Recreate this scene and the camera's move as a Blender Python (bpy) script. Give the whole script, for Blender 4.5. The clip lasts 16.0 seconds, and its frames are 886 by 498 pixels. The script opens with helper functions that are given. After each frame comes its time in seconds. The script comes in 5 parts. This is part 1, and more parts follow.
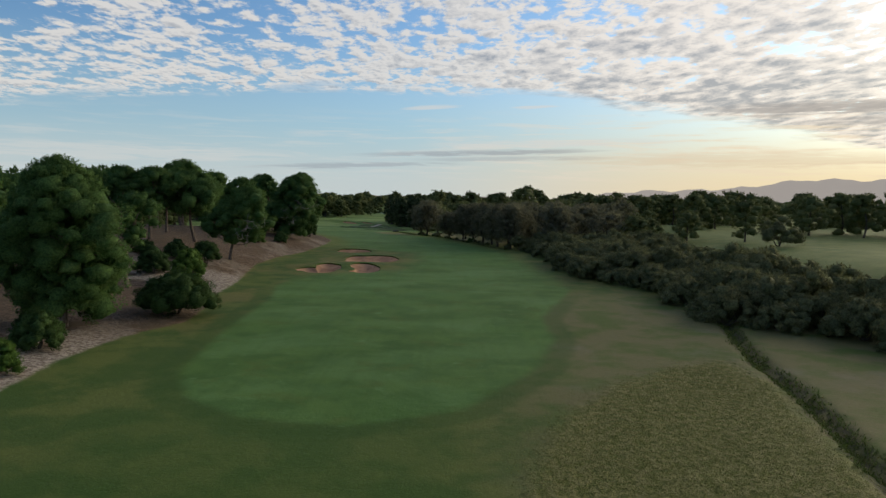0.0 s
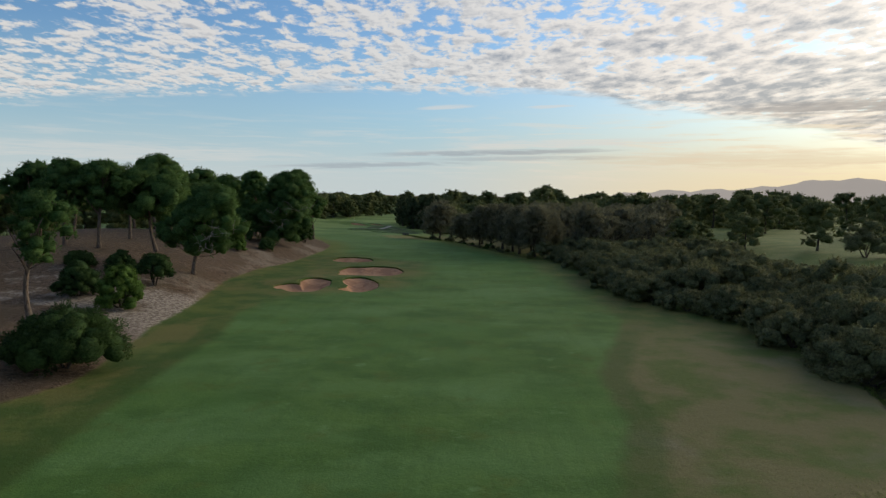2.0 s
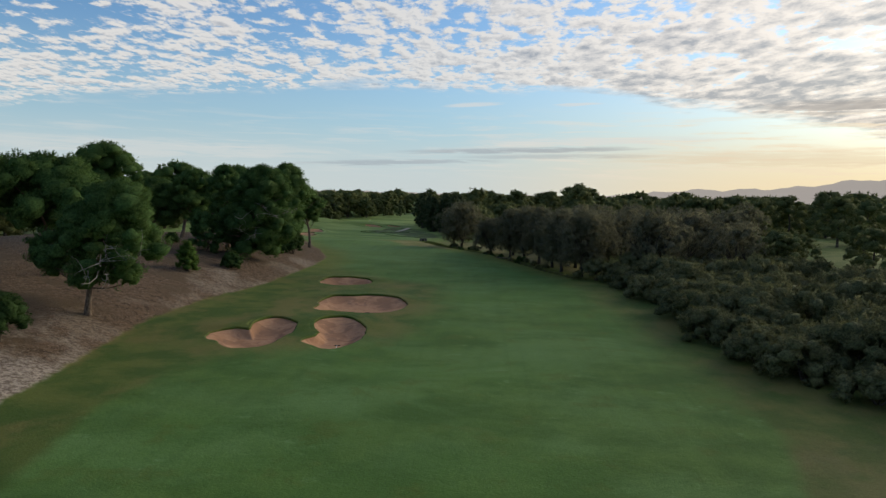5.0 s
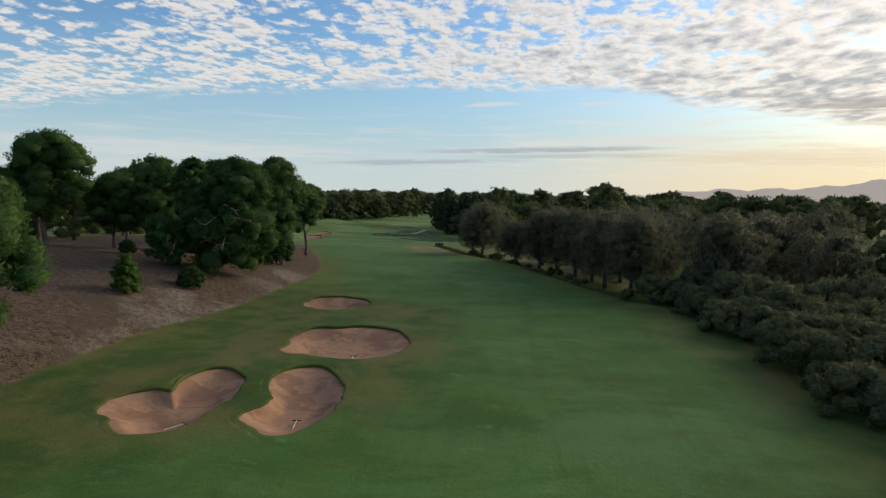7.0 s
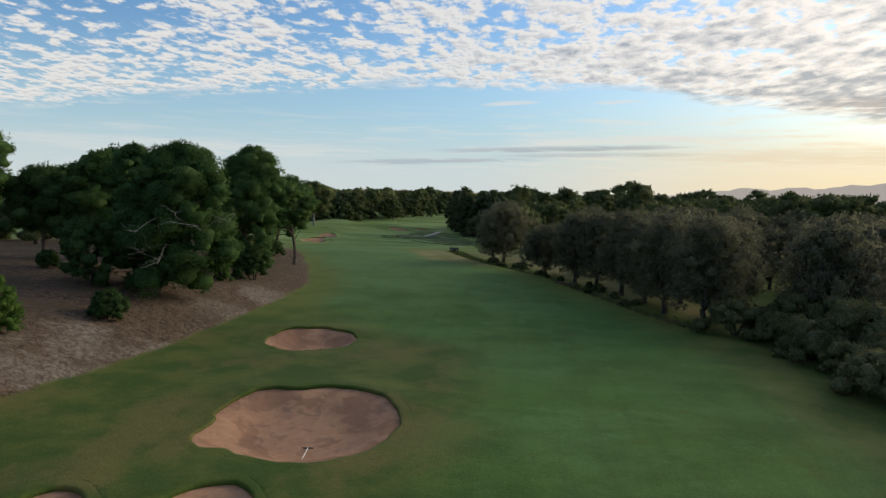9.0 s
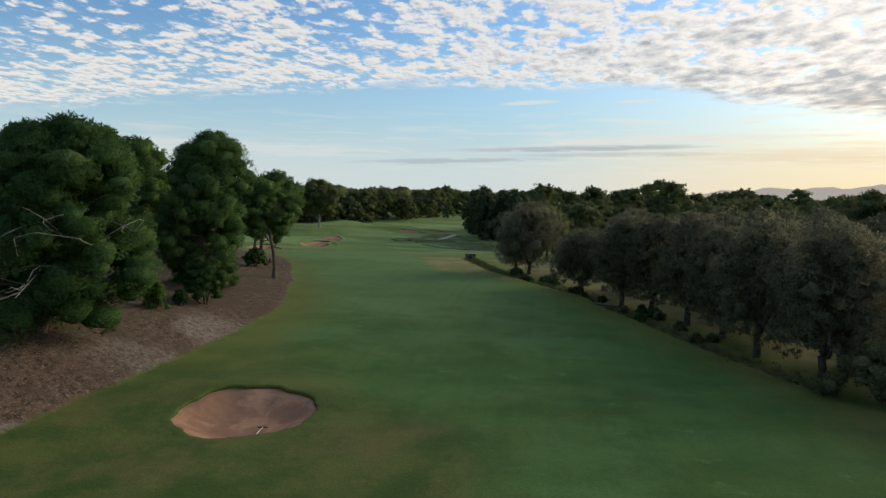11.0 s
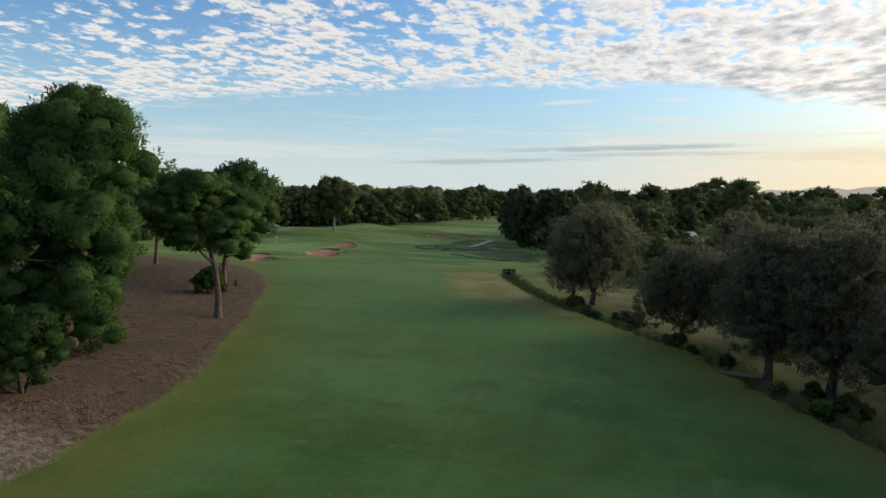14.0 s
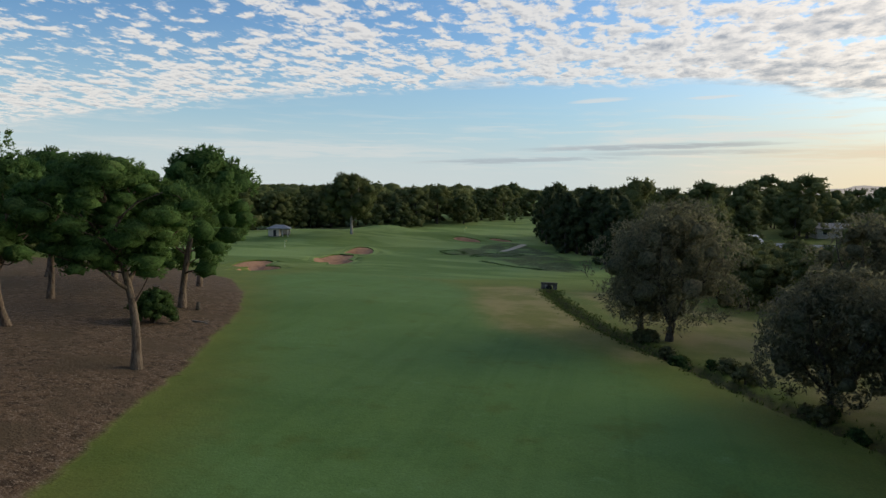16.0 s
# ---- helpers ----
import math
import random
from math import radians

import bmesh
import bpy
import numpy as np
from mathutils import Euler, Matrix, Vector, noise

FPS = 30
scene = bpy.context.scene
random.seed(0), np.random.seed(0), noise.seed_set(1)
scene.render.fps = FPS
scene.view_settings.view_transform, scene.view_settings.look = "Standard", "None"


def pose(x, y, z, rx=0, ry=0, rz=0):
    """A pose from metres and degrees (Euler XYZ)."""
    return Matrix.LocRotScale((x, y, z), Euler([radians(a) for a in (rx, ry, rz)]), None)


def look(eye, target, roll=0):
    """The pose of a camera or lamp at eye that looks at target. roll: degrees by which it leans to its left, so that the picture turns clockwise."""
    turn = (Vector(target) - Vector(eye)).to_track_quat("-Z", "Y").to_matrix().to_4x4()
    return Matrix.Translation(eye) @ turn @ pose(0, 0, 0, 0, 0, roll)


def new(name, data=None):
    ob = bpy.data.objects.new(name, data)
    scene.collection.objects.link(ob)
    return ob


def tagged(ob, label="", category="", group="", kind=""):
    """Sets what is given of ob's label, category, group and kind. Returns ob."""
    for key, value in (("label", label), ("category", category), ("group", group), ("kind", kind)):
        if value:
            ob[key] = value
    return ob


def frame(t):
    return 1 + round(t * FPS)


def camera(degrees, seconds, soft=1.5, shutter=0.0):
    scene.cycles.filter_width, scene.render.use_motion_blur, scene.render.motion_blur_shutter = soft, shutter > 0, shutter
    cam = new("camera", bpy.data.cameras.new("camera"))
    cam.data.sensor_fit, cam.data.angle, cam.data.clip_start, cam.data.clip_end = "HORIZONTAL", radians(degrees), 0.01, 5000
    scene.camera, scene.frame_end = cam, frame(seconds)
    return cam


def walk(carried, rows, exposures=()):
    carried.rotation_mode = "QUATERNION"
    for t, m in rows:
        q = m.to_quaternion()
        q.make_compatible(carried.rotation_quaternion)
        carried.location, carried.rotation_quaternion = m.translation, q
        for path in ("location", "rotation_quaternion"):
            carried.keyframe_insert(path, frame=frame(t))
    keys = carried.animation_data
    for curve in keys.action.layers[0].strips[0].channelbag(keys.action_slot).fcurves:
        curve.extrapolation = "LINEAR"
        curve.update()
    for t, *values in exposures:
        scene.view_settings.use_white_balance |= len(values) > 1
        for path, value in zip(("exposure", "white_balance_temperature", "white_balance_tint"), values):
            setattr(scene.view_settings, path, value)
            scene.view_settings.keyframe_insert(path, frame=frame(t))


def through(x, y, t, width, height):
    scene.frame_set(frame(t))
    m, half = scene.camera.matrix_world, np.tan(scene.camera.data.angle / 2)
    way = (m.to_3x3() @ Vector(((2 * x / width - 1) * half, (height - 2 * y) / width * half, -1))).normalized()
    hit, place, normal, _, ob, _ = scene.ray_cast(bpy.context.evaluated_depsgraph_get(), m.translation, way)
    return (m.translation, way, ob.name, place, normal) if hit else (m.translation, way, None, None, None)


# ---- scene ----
cam = camera(66.42, 16.0, 1.35)
PATH = [
    (0, (0.000, -0.000, 16.335), (0.000, 19.940, 14.783), 0.99),
    (0.5, (0.111, 7.249, 16.314), (-0.003, 27.188, 14.761), 0.97),
    (1, (0.212, 14.471, 16.307), (-0.014, 34.409, 14.753), 0.95),
    (1.5, (0.296, 21.639, 16.330), (-0.042, 41.576, 14.772), 0.96),
    (2, (0.353, 28.728, 16.398), (-0.093, 48.662, 14.832), 1.00),
    (2.5, (0.378, 35.716, 16.518), (-0.175, 55.647, 14.942), 1.07),
    (3, (0.374, 42.610, 16.676), (-0.285, 62.536, 15.085), 1.17),
    (3.5, (0.351, 49.421, 16.849), (-0.422, 69.341, 15.242), 1.27),
    (4, (0.317, 56.160, 17.015), (-0.583, 76.074, 15.392), 1.35),
    (4.5, (0.272, 62.846, 17.154), (-0.768, 82.751, 15.515), 1.39),
    (5, (0.192, 69.519, 17.255), (-0.998, 89.415, 15.603), 1.41),
    (5.5, (0.045, 76.228, 17.309), (-1.297, 96.113, 15.645), 1.41),
    (6, (-0.198, 83.018, 17.306), (-1.690, 102.893, 15.635), 1.40),
    (6.5, (-0.559, 89.920, 17.242), (-2.190, 109.783, 15.569), 1.39),
    (7, (-1.007, 96.888, 17.140), (-2.771, 116.740, 15.467), 1.38),
    (7.5, (-1.504, 103.858, 17.026), (-3.394, 123.698, 15.351), 1.38),
    (8, (-2.007, 110.768, 16.928), (-4.022, 130.595, 15.247), 1.40),
    (8.5, (-2.487, 117.568, 16.865), (-4.627, 137.381, 15.170), 1.43),
    (9, (-2.946, 124.269, 16.825), (-5.214, 144.066, 15.113), 1.47),
    (9.5, (-3.400, 130.894, 16.788), (-5.799, 150.674, 15.059), 1.50),
    (10, (-3.862, 137.469, 16.732), (-6.396, 157.231, 14.993), 1.52),
    (10.5, (-4.346, 144.015, 16.643), (-7.022, 163.758, 14.902), 1.51),
    (11, (-4.869, 150.548, 16.530), (-7.692, 170.272, 14.794), 1.48),
    (11.5, (-5.446, 157.083, 16.408), (-8.423, 176.784, 14.679), 1.44),
    (12, (-6.094, 163.632, 16.291), (-9.233, 183.308, 14.566), 1.41),
    (12.5, (-6.826, 170.201, 16.190), (-10.132, 189.850, 14.465), 1.38),
    (13, (-7.634, 176.762, 16.101), (-11.118, 196.380, 14.371), 1.37),
    (13.5, (-8.509, 183.278, 16.016), (-12.180, 202.861, 14.278), 1.36),
    (14, (-9.440, 189.713, 15.926), (-13.310, 209.257, 14.179), 1.34),
    (14.5, (-10.416, 196.040, 15.826), (-14.497, 215.541, 14.069), 1.32),
    (15, (-11.425, 202.280, 15.716), (-15.728, 221.731, 13.950), 1.29),
    (15.5, (-12.457, 208.460, 15.600), (-16.988, 227.859, 13.825), 1.26),
    (16, (-13.501, 214.611, 15.481), (-18.263, 233.954, 13.697), 1.22),
]
walk(cam, [(t, look(eye, target, roll)) for t, eye, target, roll in PATH],
     [(0, -0.24), (4, -0.17), (8, -0.08), (12, 0.0), (14, 0.03), (15.5, 0.02), (16, -0.10)])

# ---- sky and sun ----
SUN_TURN, SUN_UP = 52.0, 14.0  # degrees to the right of +y, and above the horizon
sun = new("sun", bpy.data.lights.new("sun", "SUN"))
sun.data.energy, sun.data.angle, sun.data.color = 3.4, radians(40), (1.0, 0.84, 0.58)
sun.matrix_basis = look((math.sin(radians(SUN_TURN)) * 50, math.cos(radians(SUN_TURN)) * 50, 50 * math.tan(radians(SUN_UP))), (0, 0, 0))

world = bpy.data.worlds.new("world")
scene.world = world
world.use_nodes = True


class Graph:
    """Short hand for node trees."""

    def __init__(self, tree):
        self.tree = tree
        tree.nodes.clear()

    def node(self, kind, props=(), **sockets):
        n = self.tree.nodes.new(kind)
        for key, value in props:
            setattr(n, key, value)
        for key, value in sockets.items():
            self.into(n.inputs[key.replace("_", " ")], value)
        return n

    def into(self, socket, value):
        if isinstance(value, bpy.types.NodeSocket):
            self.tree.links.new(value, socket)
        elif isinstance(value, bpy.types.Node):
            self.tree.links.new(value.outputs[0], socket)
        elif isinstance(value, (tuple, list)) and socket.type == "RGBA" and len(value) == 3:
            socket.default_value = (*value, 1)
        else:
            socket.default_value = value

    def math(self, op, a, b=0.0, c=0.0, clamp=False):
        n = self.tree.nodes.new("ShaderNodeMath")
        n.operation, n.use_clamp = op, clamp
        for s, v in zip(n.inputs, (a, b, c)):
            self.into(s, v)
        return n.outputs[0]

    def mix(self, fac, a, b, blend="MIX"):
        n = self.tree.nodes.new("ShaderNodeMix")
        n.data_type, n.blend_type = "RGBA", blend
        self.into(n.inputs["Factor"], fac)
        self.into(n.inputs["A"], a)
        self.into(n.inputs["B"], b)
        return n.outputs["Result"]

    def step(self, v, a, b):
        n = self.tree.nodes.new("ShaderNodeMapRange")
        n.interpolation_type = "SMOOTHSTEP"
        self.into(n.inputs["Value"], v)
        n.inputs["From Min"].default_value, n.inputs["From Max"].default_value = a, b
        return n.outputs["Result"]

    def noise(self, vector, scale, detail=4.0, rough=0.55, distortion=0.0):
        n = self.node("ShaderNodeTexNoise", Scale=scale, Detail=detail, Roughness=rough, Distortion=distortion)
        if vector is not None:
            self.into(n.inputs["Vector"], vector)
        return n.outputs["Fac"]

    def scaled(self, vector, x, y, z):
        return self.node("ShaderNodeMapping", Vector=vector, Scale=(x, y, z)).outputs[0]

    def attribute(self, name):
        return self.node("ShaderNodeAttribute", (("attribute_name", name),)).outputs["Fac"]


def sky_graph():
    g = Graph(world.node_tree)
    way = g.node("ShaderNodeTexCoord").outputs["Generated"]
    sky = g.node("ShaderNodeTexSky", (("sky_type", "NISHITA"), ("sun_disc", False), ("sun_elevation", radians(SUN_UP)), ("sun_rotation", radians(SUN_TURN)),
                                       ("air_density", 1.0), ("dust_density", 1.5), ("ozone_density", 2.0)))
    split = g.node("ShaderNodeSeparateXYZ", Vector=way)
    x, y, z = split.outputs
    up = g.math("MAXIMUM", z, 0.0)
    # how near a way is to the sun's side of the sky, 0 to 1
    s = g.math("ADD", g.math("MULTIPLY", x, math.sin(radians(SUN_TURN))), g.math("MULTIPLY", y, math.cos(radians(SUN_TURN))))
    sunward = g.step(s, 0.52, 1.0)
    # clear air: the sky's own blue, paler low down, warm under the sun
    clear = g.mix(1.0, sky.outputs[0], (0.112, 0.150, 0.190), "MULTIPLY")
    pale = g.mix(sunward, (0.48, 0.68, 0.79), (0.92, 0.83, 0.64))
    clear = g.mix(g.math("MULTIPLY", g.math("SUBTRACT", 1.0, g.step(up, 0.0, 0.24)), 0.85), clear, pale)
    low = g.mix(sunward, (0.74, 0.75, 0.70), (1.06, 0.82, 0.46))
    clear = g.mix(g.math("MULTIPLY", g.math("SUBTRACT", 1.0, g.step(up, 0.0, 0.11)), g.math("ADD", g.math("MULTIPLY", sunward, 0.25), 0.62)), clear, low)
    # a cloud sheet on a plane overhead
    over = g.math("DIVIDE", 1.0, g.math("ADD", up, 0.12))
    plane = g.node("ShaderNodeCombineXYZ", X=g.math("MULTIPLY", x, over), Y=g.math("MULTIPLY", y, over), Z=0.0).outputs[0]
    broad = g.noise(plane, 1.5, 3.0, 0.5)

    def puffs(shift):
        """How deep a way lies in one of the sheet's small puffs."""
        at = g.node("ShaderNodeVectorMath", (("operation", "ADD"),))
        g.into(at.inputs[0], g.scaled(plane, 1.40, 1.05, 1.0))
        at.inputs[1].default_value = shift
        torn = g.node("ShaderNodeTexNoise", Scale=4.5, Detail=4.0, Roughness=0.6, Vector=at.outputs[0])
        bent = g.node("ShaderNodeVectorMath", (("operation", "MULTIPLY_ADD"),))
        for socket, value in zip(bent.inputs, (torn.outputs["Color"], (0.10, 0.10, 0.0), at.outputs[0])):
            g.into(socket, value)
        d = g.node("ShaderNodeTexVoronoi", (("feature", "SMOOTH_F1"),), Vector=bent.outputs[0], Scale=9.5, Smoothness=0.6).outputs["Distance"]
        billow = g.math("MULTIPLY", g.math("SUBTRACT", g.noise(bent.outputs[0], 11.0, 5.0, 0.55), 0.5), 1.50)
        curl = g.math("MULTIPLY", g.math("SUBTRACT", g.noise(bent.outputs[0], 30.0, 4.0, 0.6), 0.5), 0.50)
        swell = g.math("MULTIPLY", g.math("SUBTRACT", g.noise(at.outputs[0], 3.6, 3.0, 0.5), 0.5), 1.15)
        return g.math("ADD", g.math("ADD", g.math("MULTIPLY", g.math("SUBTRACT", 0.34, d), 0.60), billow), g.math("ADD", curl, swell))

    here, toward = puffs((0.0, 0.0, 0.0)), puffs((0.018, -0.024, 0.0))
    edge = g.math("ADD", g.math("MULTIPLY", y, over), g.math("MULTIPLY", g.math("SUBTRACT", broad, 0.5), 0.5))
    edge = g.math("ADD", edge, g.math("MULTIPLY", g.math("SUBTRACT", g.noise(g.scaled(plane, 0.5, 1.0, 1.0), 7.0, 4.0, 0.6), 0.5), 0.5))
    edge = g.math("SUBTRACT", edge, g.math("MULTIPLY", g.math("MAXIMUM", g.math("SUBTRACT", g.math("MULTIPLY", x, over), 0.35), 0.0), 0.32))
    sheet = g.math("SUBTRACT", 1.0, g.step(edge, 3.46, 3.74))
    # the puffs close up towards the sheet's far edge and towards the sun
    close = g.math("ADD", g.math("MULTIPLY", g.step(edge, 2.3, 3.2), 0.22), g.math("MULTIPLY", g.step(s, 0.35, 0.92), 0.34))
    close = g.math("ADD", close, g.math("MULTIPLY", g.math("SUBTRACT", broad, 0.5), 1.0))
    thick = g.math("ADD", g.math("ADD", here, close), 0.04)
    cover = g.math("MULTIPLY", g.step(thick, -0.10, 0.26), sheet)
    turned = g.math("MULTIPLY", g.math("SUBTRACT", toward, here), g.math("SUBTRACT", 1.9, g.math("MULTIPLY", g.step(s, 0.4, 0.9), 0.6)))
    heart = g.math("MULTIPLY", g.step(thick, 0.16, 0.90), g.math("ADD", g.math("MULTIPLY", g.step(s, 0.3, 0.9), 0.50), 0.60))
    dense = g.math("ADD", heart, turned, clamp=True)
    shine = g.mix(sunward, (0.86, 0.83, 0.79), (1.20, 1.06, 0.90))
    shade = g.mix(sunward, (0.38, 0.41, 0.46), (0.50, 0.48, 0.46))
    cloud = g.mix(dense, shine, shade)
    both = g.mix(g.math("MULTIPLY", cover, 0.90), clear, cloud)
    # long thin streaks low over the horizon: bearing, height, half length, half depth, slope
    bearing = g.math("ARCTAN2", x, y)
    # thin cream veils in rows under the sheet, on the sun's side
    veil = g.noise(g.node("ShaderNodeCombineXYZ", X=g.math("MULTIPLY", bearing, 5.0), Y=g.math("MULTIPLY", z, 70.0), Z=0.0).outputs[0], 1.6, 5.0, 0.62, 0.4)
    veil = g.math("MULTIPLY", g.step(veil, 0.46, 0.70), g.math("MULTIPLY", g.step(z, 0.012, 0.04), g.math("SUBTRACT", 1.0, g.step(z, 0.085, 0.13))))
    veil = g.math("MULTIPLY", veil, g.math("ADD", g.math("MULTIPLY", g.step(bearing, -0.25, 0.3), 0.60), 0.30))
    both = g.mix(veil, both, g.mix(sunward, (0.80, 0.78, 0.74), (1.02, 0.84, 0.58)))
    frayed = g.noise(g.node("ShaderNodeCombineXYZ", X=g.math("MULTIPLY", bearing, 9.0), Y=g.math("MULTIPLY", z, 120.0), Z=0.0).outputs[0], 1.5, 4.0, 0.6, 0.3)
    for b0, h0, long, deep, slope, strength, tone in (
            (0.05, 0.064, 0.20, 0.0045, 0.030, 0.75, 0), (-0.13, 0.043, 0.17, 0.0045, 0.035, 0.65, 0), (0.10, 0.056, 0.16, 0.004, 0.02, 0.45, 0), (0.50, 0.121, 0.17, 0.010, 0.0, 0.8, 0), (0.57, 0.103, 0.12, 0.006, 0.0, 0.6, 0),
            (-0.46, 0.052, 0.28, 0.013, 0.0, 0.40, 1), (0.15, 0.078, 0.20, 0.007, 0.02, 0.55, 1), (-0.02, 0.128, 0.05, 0.0035, 0.06, 0.6, 1), (0.13, 0.130, 0.04, 0.003, 0.03, 0.6, 1), (0.42, 0.055, 0.3, 0.012, 0.0, 0.4, 2)):
        off = g.math("SUBTRACT", bearing, b0)
        rise = g.math("SUBTRACT", g.math("SUBTRACT", z, h0), g.math("MULTIPLY", off, slope))
        rise = g.math("ADD", rise, g.math("MULTIPLY", g.math("SUBTRACT", frayed, 0.5), deep * 2.2))
        far = g.math("ADD", g.math("POWER", g.math("DIVIDE", off, long), 2.0), g.math("POWER", g.math("DIVIDE", rise, deep), 2.0))
        mask = g.math("MULTIPLY", g.math("SUBTRACT", 1.0, g.step(far, 0.1, 1.1)), g.step(frayed, 0.25, 0.52))
        hue = (g.mix(sunward, (0.40, 0.45, 0.50), (0.46, 0.42, 0.38)), (0.80, 0.78, 0.74), (0.80, 0.62, 0.42))[tone]
        both = g.mix(g.math("MULTIPLY", mask, strength), both, hue)
    # the glow of the veiled sun
    high = g.math("ADD", g.math("MULTIPLY", s, math.cos(radians(SUN_UP))), g.math("MULTIPLY", z, math.sin(radians(SUN_UP))))
    glow = g.math("POWER", g.math("MAXIMUM", high, 0.0), 40.0)
    both = g.mix(1.0, both, g.mix(g.math("MULTIPLY", glow, 0.10), (0, 0, 0), (1.0, 0.86, 0.60)), "ADD")
    out = g.node("ShaderNodeOutputWorld")
    g.into(out.inputs["Surface"], g.node("ShaderNodeBackground", Color=both, Strength=1.0))


sky_graph()

# ---- materials ----
def material(name):
    m = bpy.data.materials.new(name)
    m.use_nodes = True
    g = Graph(m.node_tree)
    g.out = g.node("ShaderNodeOutputMaterial")
    g.place = g.node("ShaderNodeTexCoord").outputs["Object"]
    return m, g


def finish(g, colour, rough, bump=None, strength=0.4, reach=0.05, specular=0.3, metal=0.0):
    s = g.node("ShaderNodeBsdfPrincipled", Base_Color=colour, Roughness=rough, Metallic=metal)
    s.inputs["Specular IOR Level"].default_value = specular
    if bump is not None:
        g.into(s.inputs["Normal"], g.node("ShaderNodeBump", Strength=strength, Distance=reach, Height=bump))
    g.into(g.out.inputs["Surface"], s)
    return s


def ground_material():
    m, g = material("ground")
    p = g.node("ShaderNodeNewGeometry").outputs["Position"]
    broad, patch, fine, grain = g.noise(p, 0.035, 3.0), g.noise(p, 0.16, 4.0, 0.6), g.noise(p, 1.3, 4.0, 0.65), g.noise(p, 7.0, 3.0, 0.7)
    wobble = g.math("MULTIPLY", g.math("SUBTRACT", g.noise(p, 0.45, 4.0, 0.6), 0.5), 5.0)

    def zone(name, a, b, wave=0.5):
        return g.step(g.math("ADD", g.attribute(name), g.math("MULTIPLY", wobble, wave)), a, b)

    # rough: yellow-green on the grove's side, brown and thin on the ditch's side
    rough = g.mix(g.step(patch, 0.40, 0.62), (0.046, 0.080, 0.016), (0.088, 0.108, 0.026))
    across, ahead, _ = g.node("ShaderNodeSeparateXYZ", Vector=p).outputs
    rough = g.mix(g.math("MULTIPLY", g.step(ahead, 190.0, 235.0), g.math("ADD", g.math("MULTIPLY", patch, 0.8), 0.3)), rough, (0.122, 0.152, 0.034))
    thin = g.mix(g.step(patch, 0.36, 0.58), (0.070, 0.098, 0.023), (0.124, 0.114, 0.050))
    thin = g.mix(g.math("MULTIPLY", g.step(g.noise(p, 0.075, 5.0, 0.62), 0.52, 0.68), 0.5), thin, g.mix(fine, (0.122, 0.106, 0.072), (0.188, 0.164, 0.124)))
    rough = g.mix(g.math("MULTIPLY", g.step(g.noise(g.scaled(p, 1.3, 0.8, 1.0), 0.10, 5.0, 0.62), 0.46, 0.62), g.math("MULTIPLY", g.step(ahead, 60.0, 88.0), g.math("SUBTRACT", 0.80, g.math("MULTIPLY", g.step(ahead, 180.0, 212.0), 0.62)))), rough, g.mix(fine, (0.105, 0.096, 0.030), (0.150, 0.130, 0.046)))
    right = g.math("MULTIPLY", zone("east", 0.0, 12.0, 1.2), g.math("SUBTRACT", 1.0, g.math("MULTIPLY", g.step(ahead, 98.0, 124.0), 0.85)))
    colour = g.mix(right, rough, thin)
    pasture = g.mix(g.step(patch, 0.36, 0.64), (0.072, 0.108, 0.028), (0.115, 0.140, 0.046))
    colour = g.mix(g.step(g.math("ADD", across, g.math("ADD", g.math("MULTIPLY", wobble, 3.0), g.math("MULTIPLY", g.math("SUBTRACT", broad, 0.5), 70.0))), 58.0, 76.0), colour, pasture)
    long = g.mix(g.step(fine, 0.36, 0.62), (0.090, 0.100, 0.022), (0.175, 0.160, 0.060))
    colour = g.mix(zone("long", -0.8, 1.2, 0.5), colour, long)
    # mown grass, darker along its rim
    mown = g.mix(g.step(patch, 0.36, 0.64), (0.047, 0.102, 0.021), (0.072, 0.136, 0.030))
    bands = g.noise(g.scaled(p, 0.55, 1.0, 1.0), 0.11, 4.0, 0.6, 0.3)
    mown = g.mix(g.math("MULTIPLY", g.step(bands, 0.46, 0.66), 0.55), mown, (0.087, 0.163, 0.050))
    mown = g.mix(g.math("MULTIPLY", g.step(broad, 0.46, 0.62), 0.45), mown, (0.066, 0.144, 0.031))
    # dew lies on it in pale drifts and small spots; the mower has left faint lanes
    dew = g.noise(g.scaled(p, 0.75, 1.0, 1.0), 0.055, 6.0, 0.66, 0.5)
    mown = g.mix(g.math("MULTIPLY", g.step(dew, 0.50, 0.66), 0.75), mown, (0.094, 0.176, 0.056))
    # evenly paler far up the fairway: hazy dew sheen put into the colour
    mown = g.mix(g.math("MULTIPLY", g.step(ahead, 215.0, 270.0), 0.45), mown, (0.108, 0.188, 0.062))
    mown = g.mix(g.math("MULTIPLY", g.step(g.noise(g.scaled(p, 0.8, 1.0, 1.0), 0.33, 5.0, 0.7), 0.60, 0.70), 0.60), mown, (0.110, 0.200, 0.076))
    mown = g.mix(g.math("MULTIPLY", g.step(g.noise(p, 0.21, 5.0, 0.65), 0.54, 0.68), 0.55), mown, (0.072, 0.106, 0.020))
    lanes = g.noise(g.scaled(p, 1.0, 0.012, 1.0), 0.75, 2.0)
    mown = g.mix(g.math("MULTIPLY", g.step(lanes, 0.52, 0.64), 0.14), mown, (0.040, 0.086, 0.018))
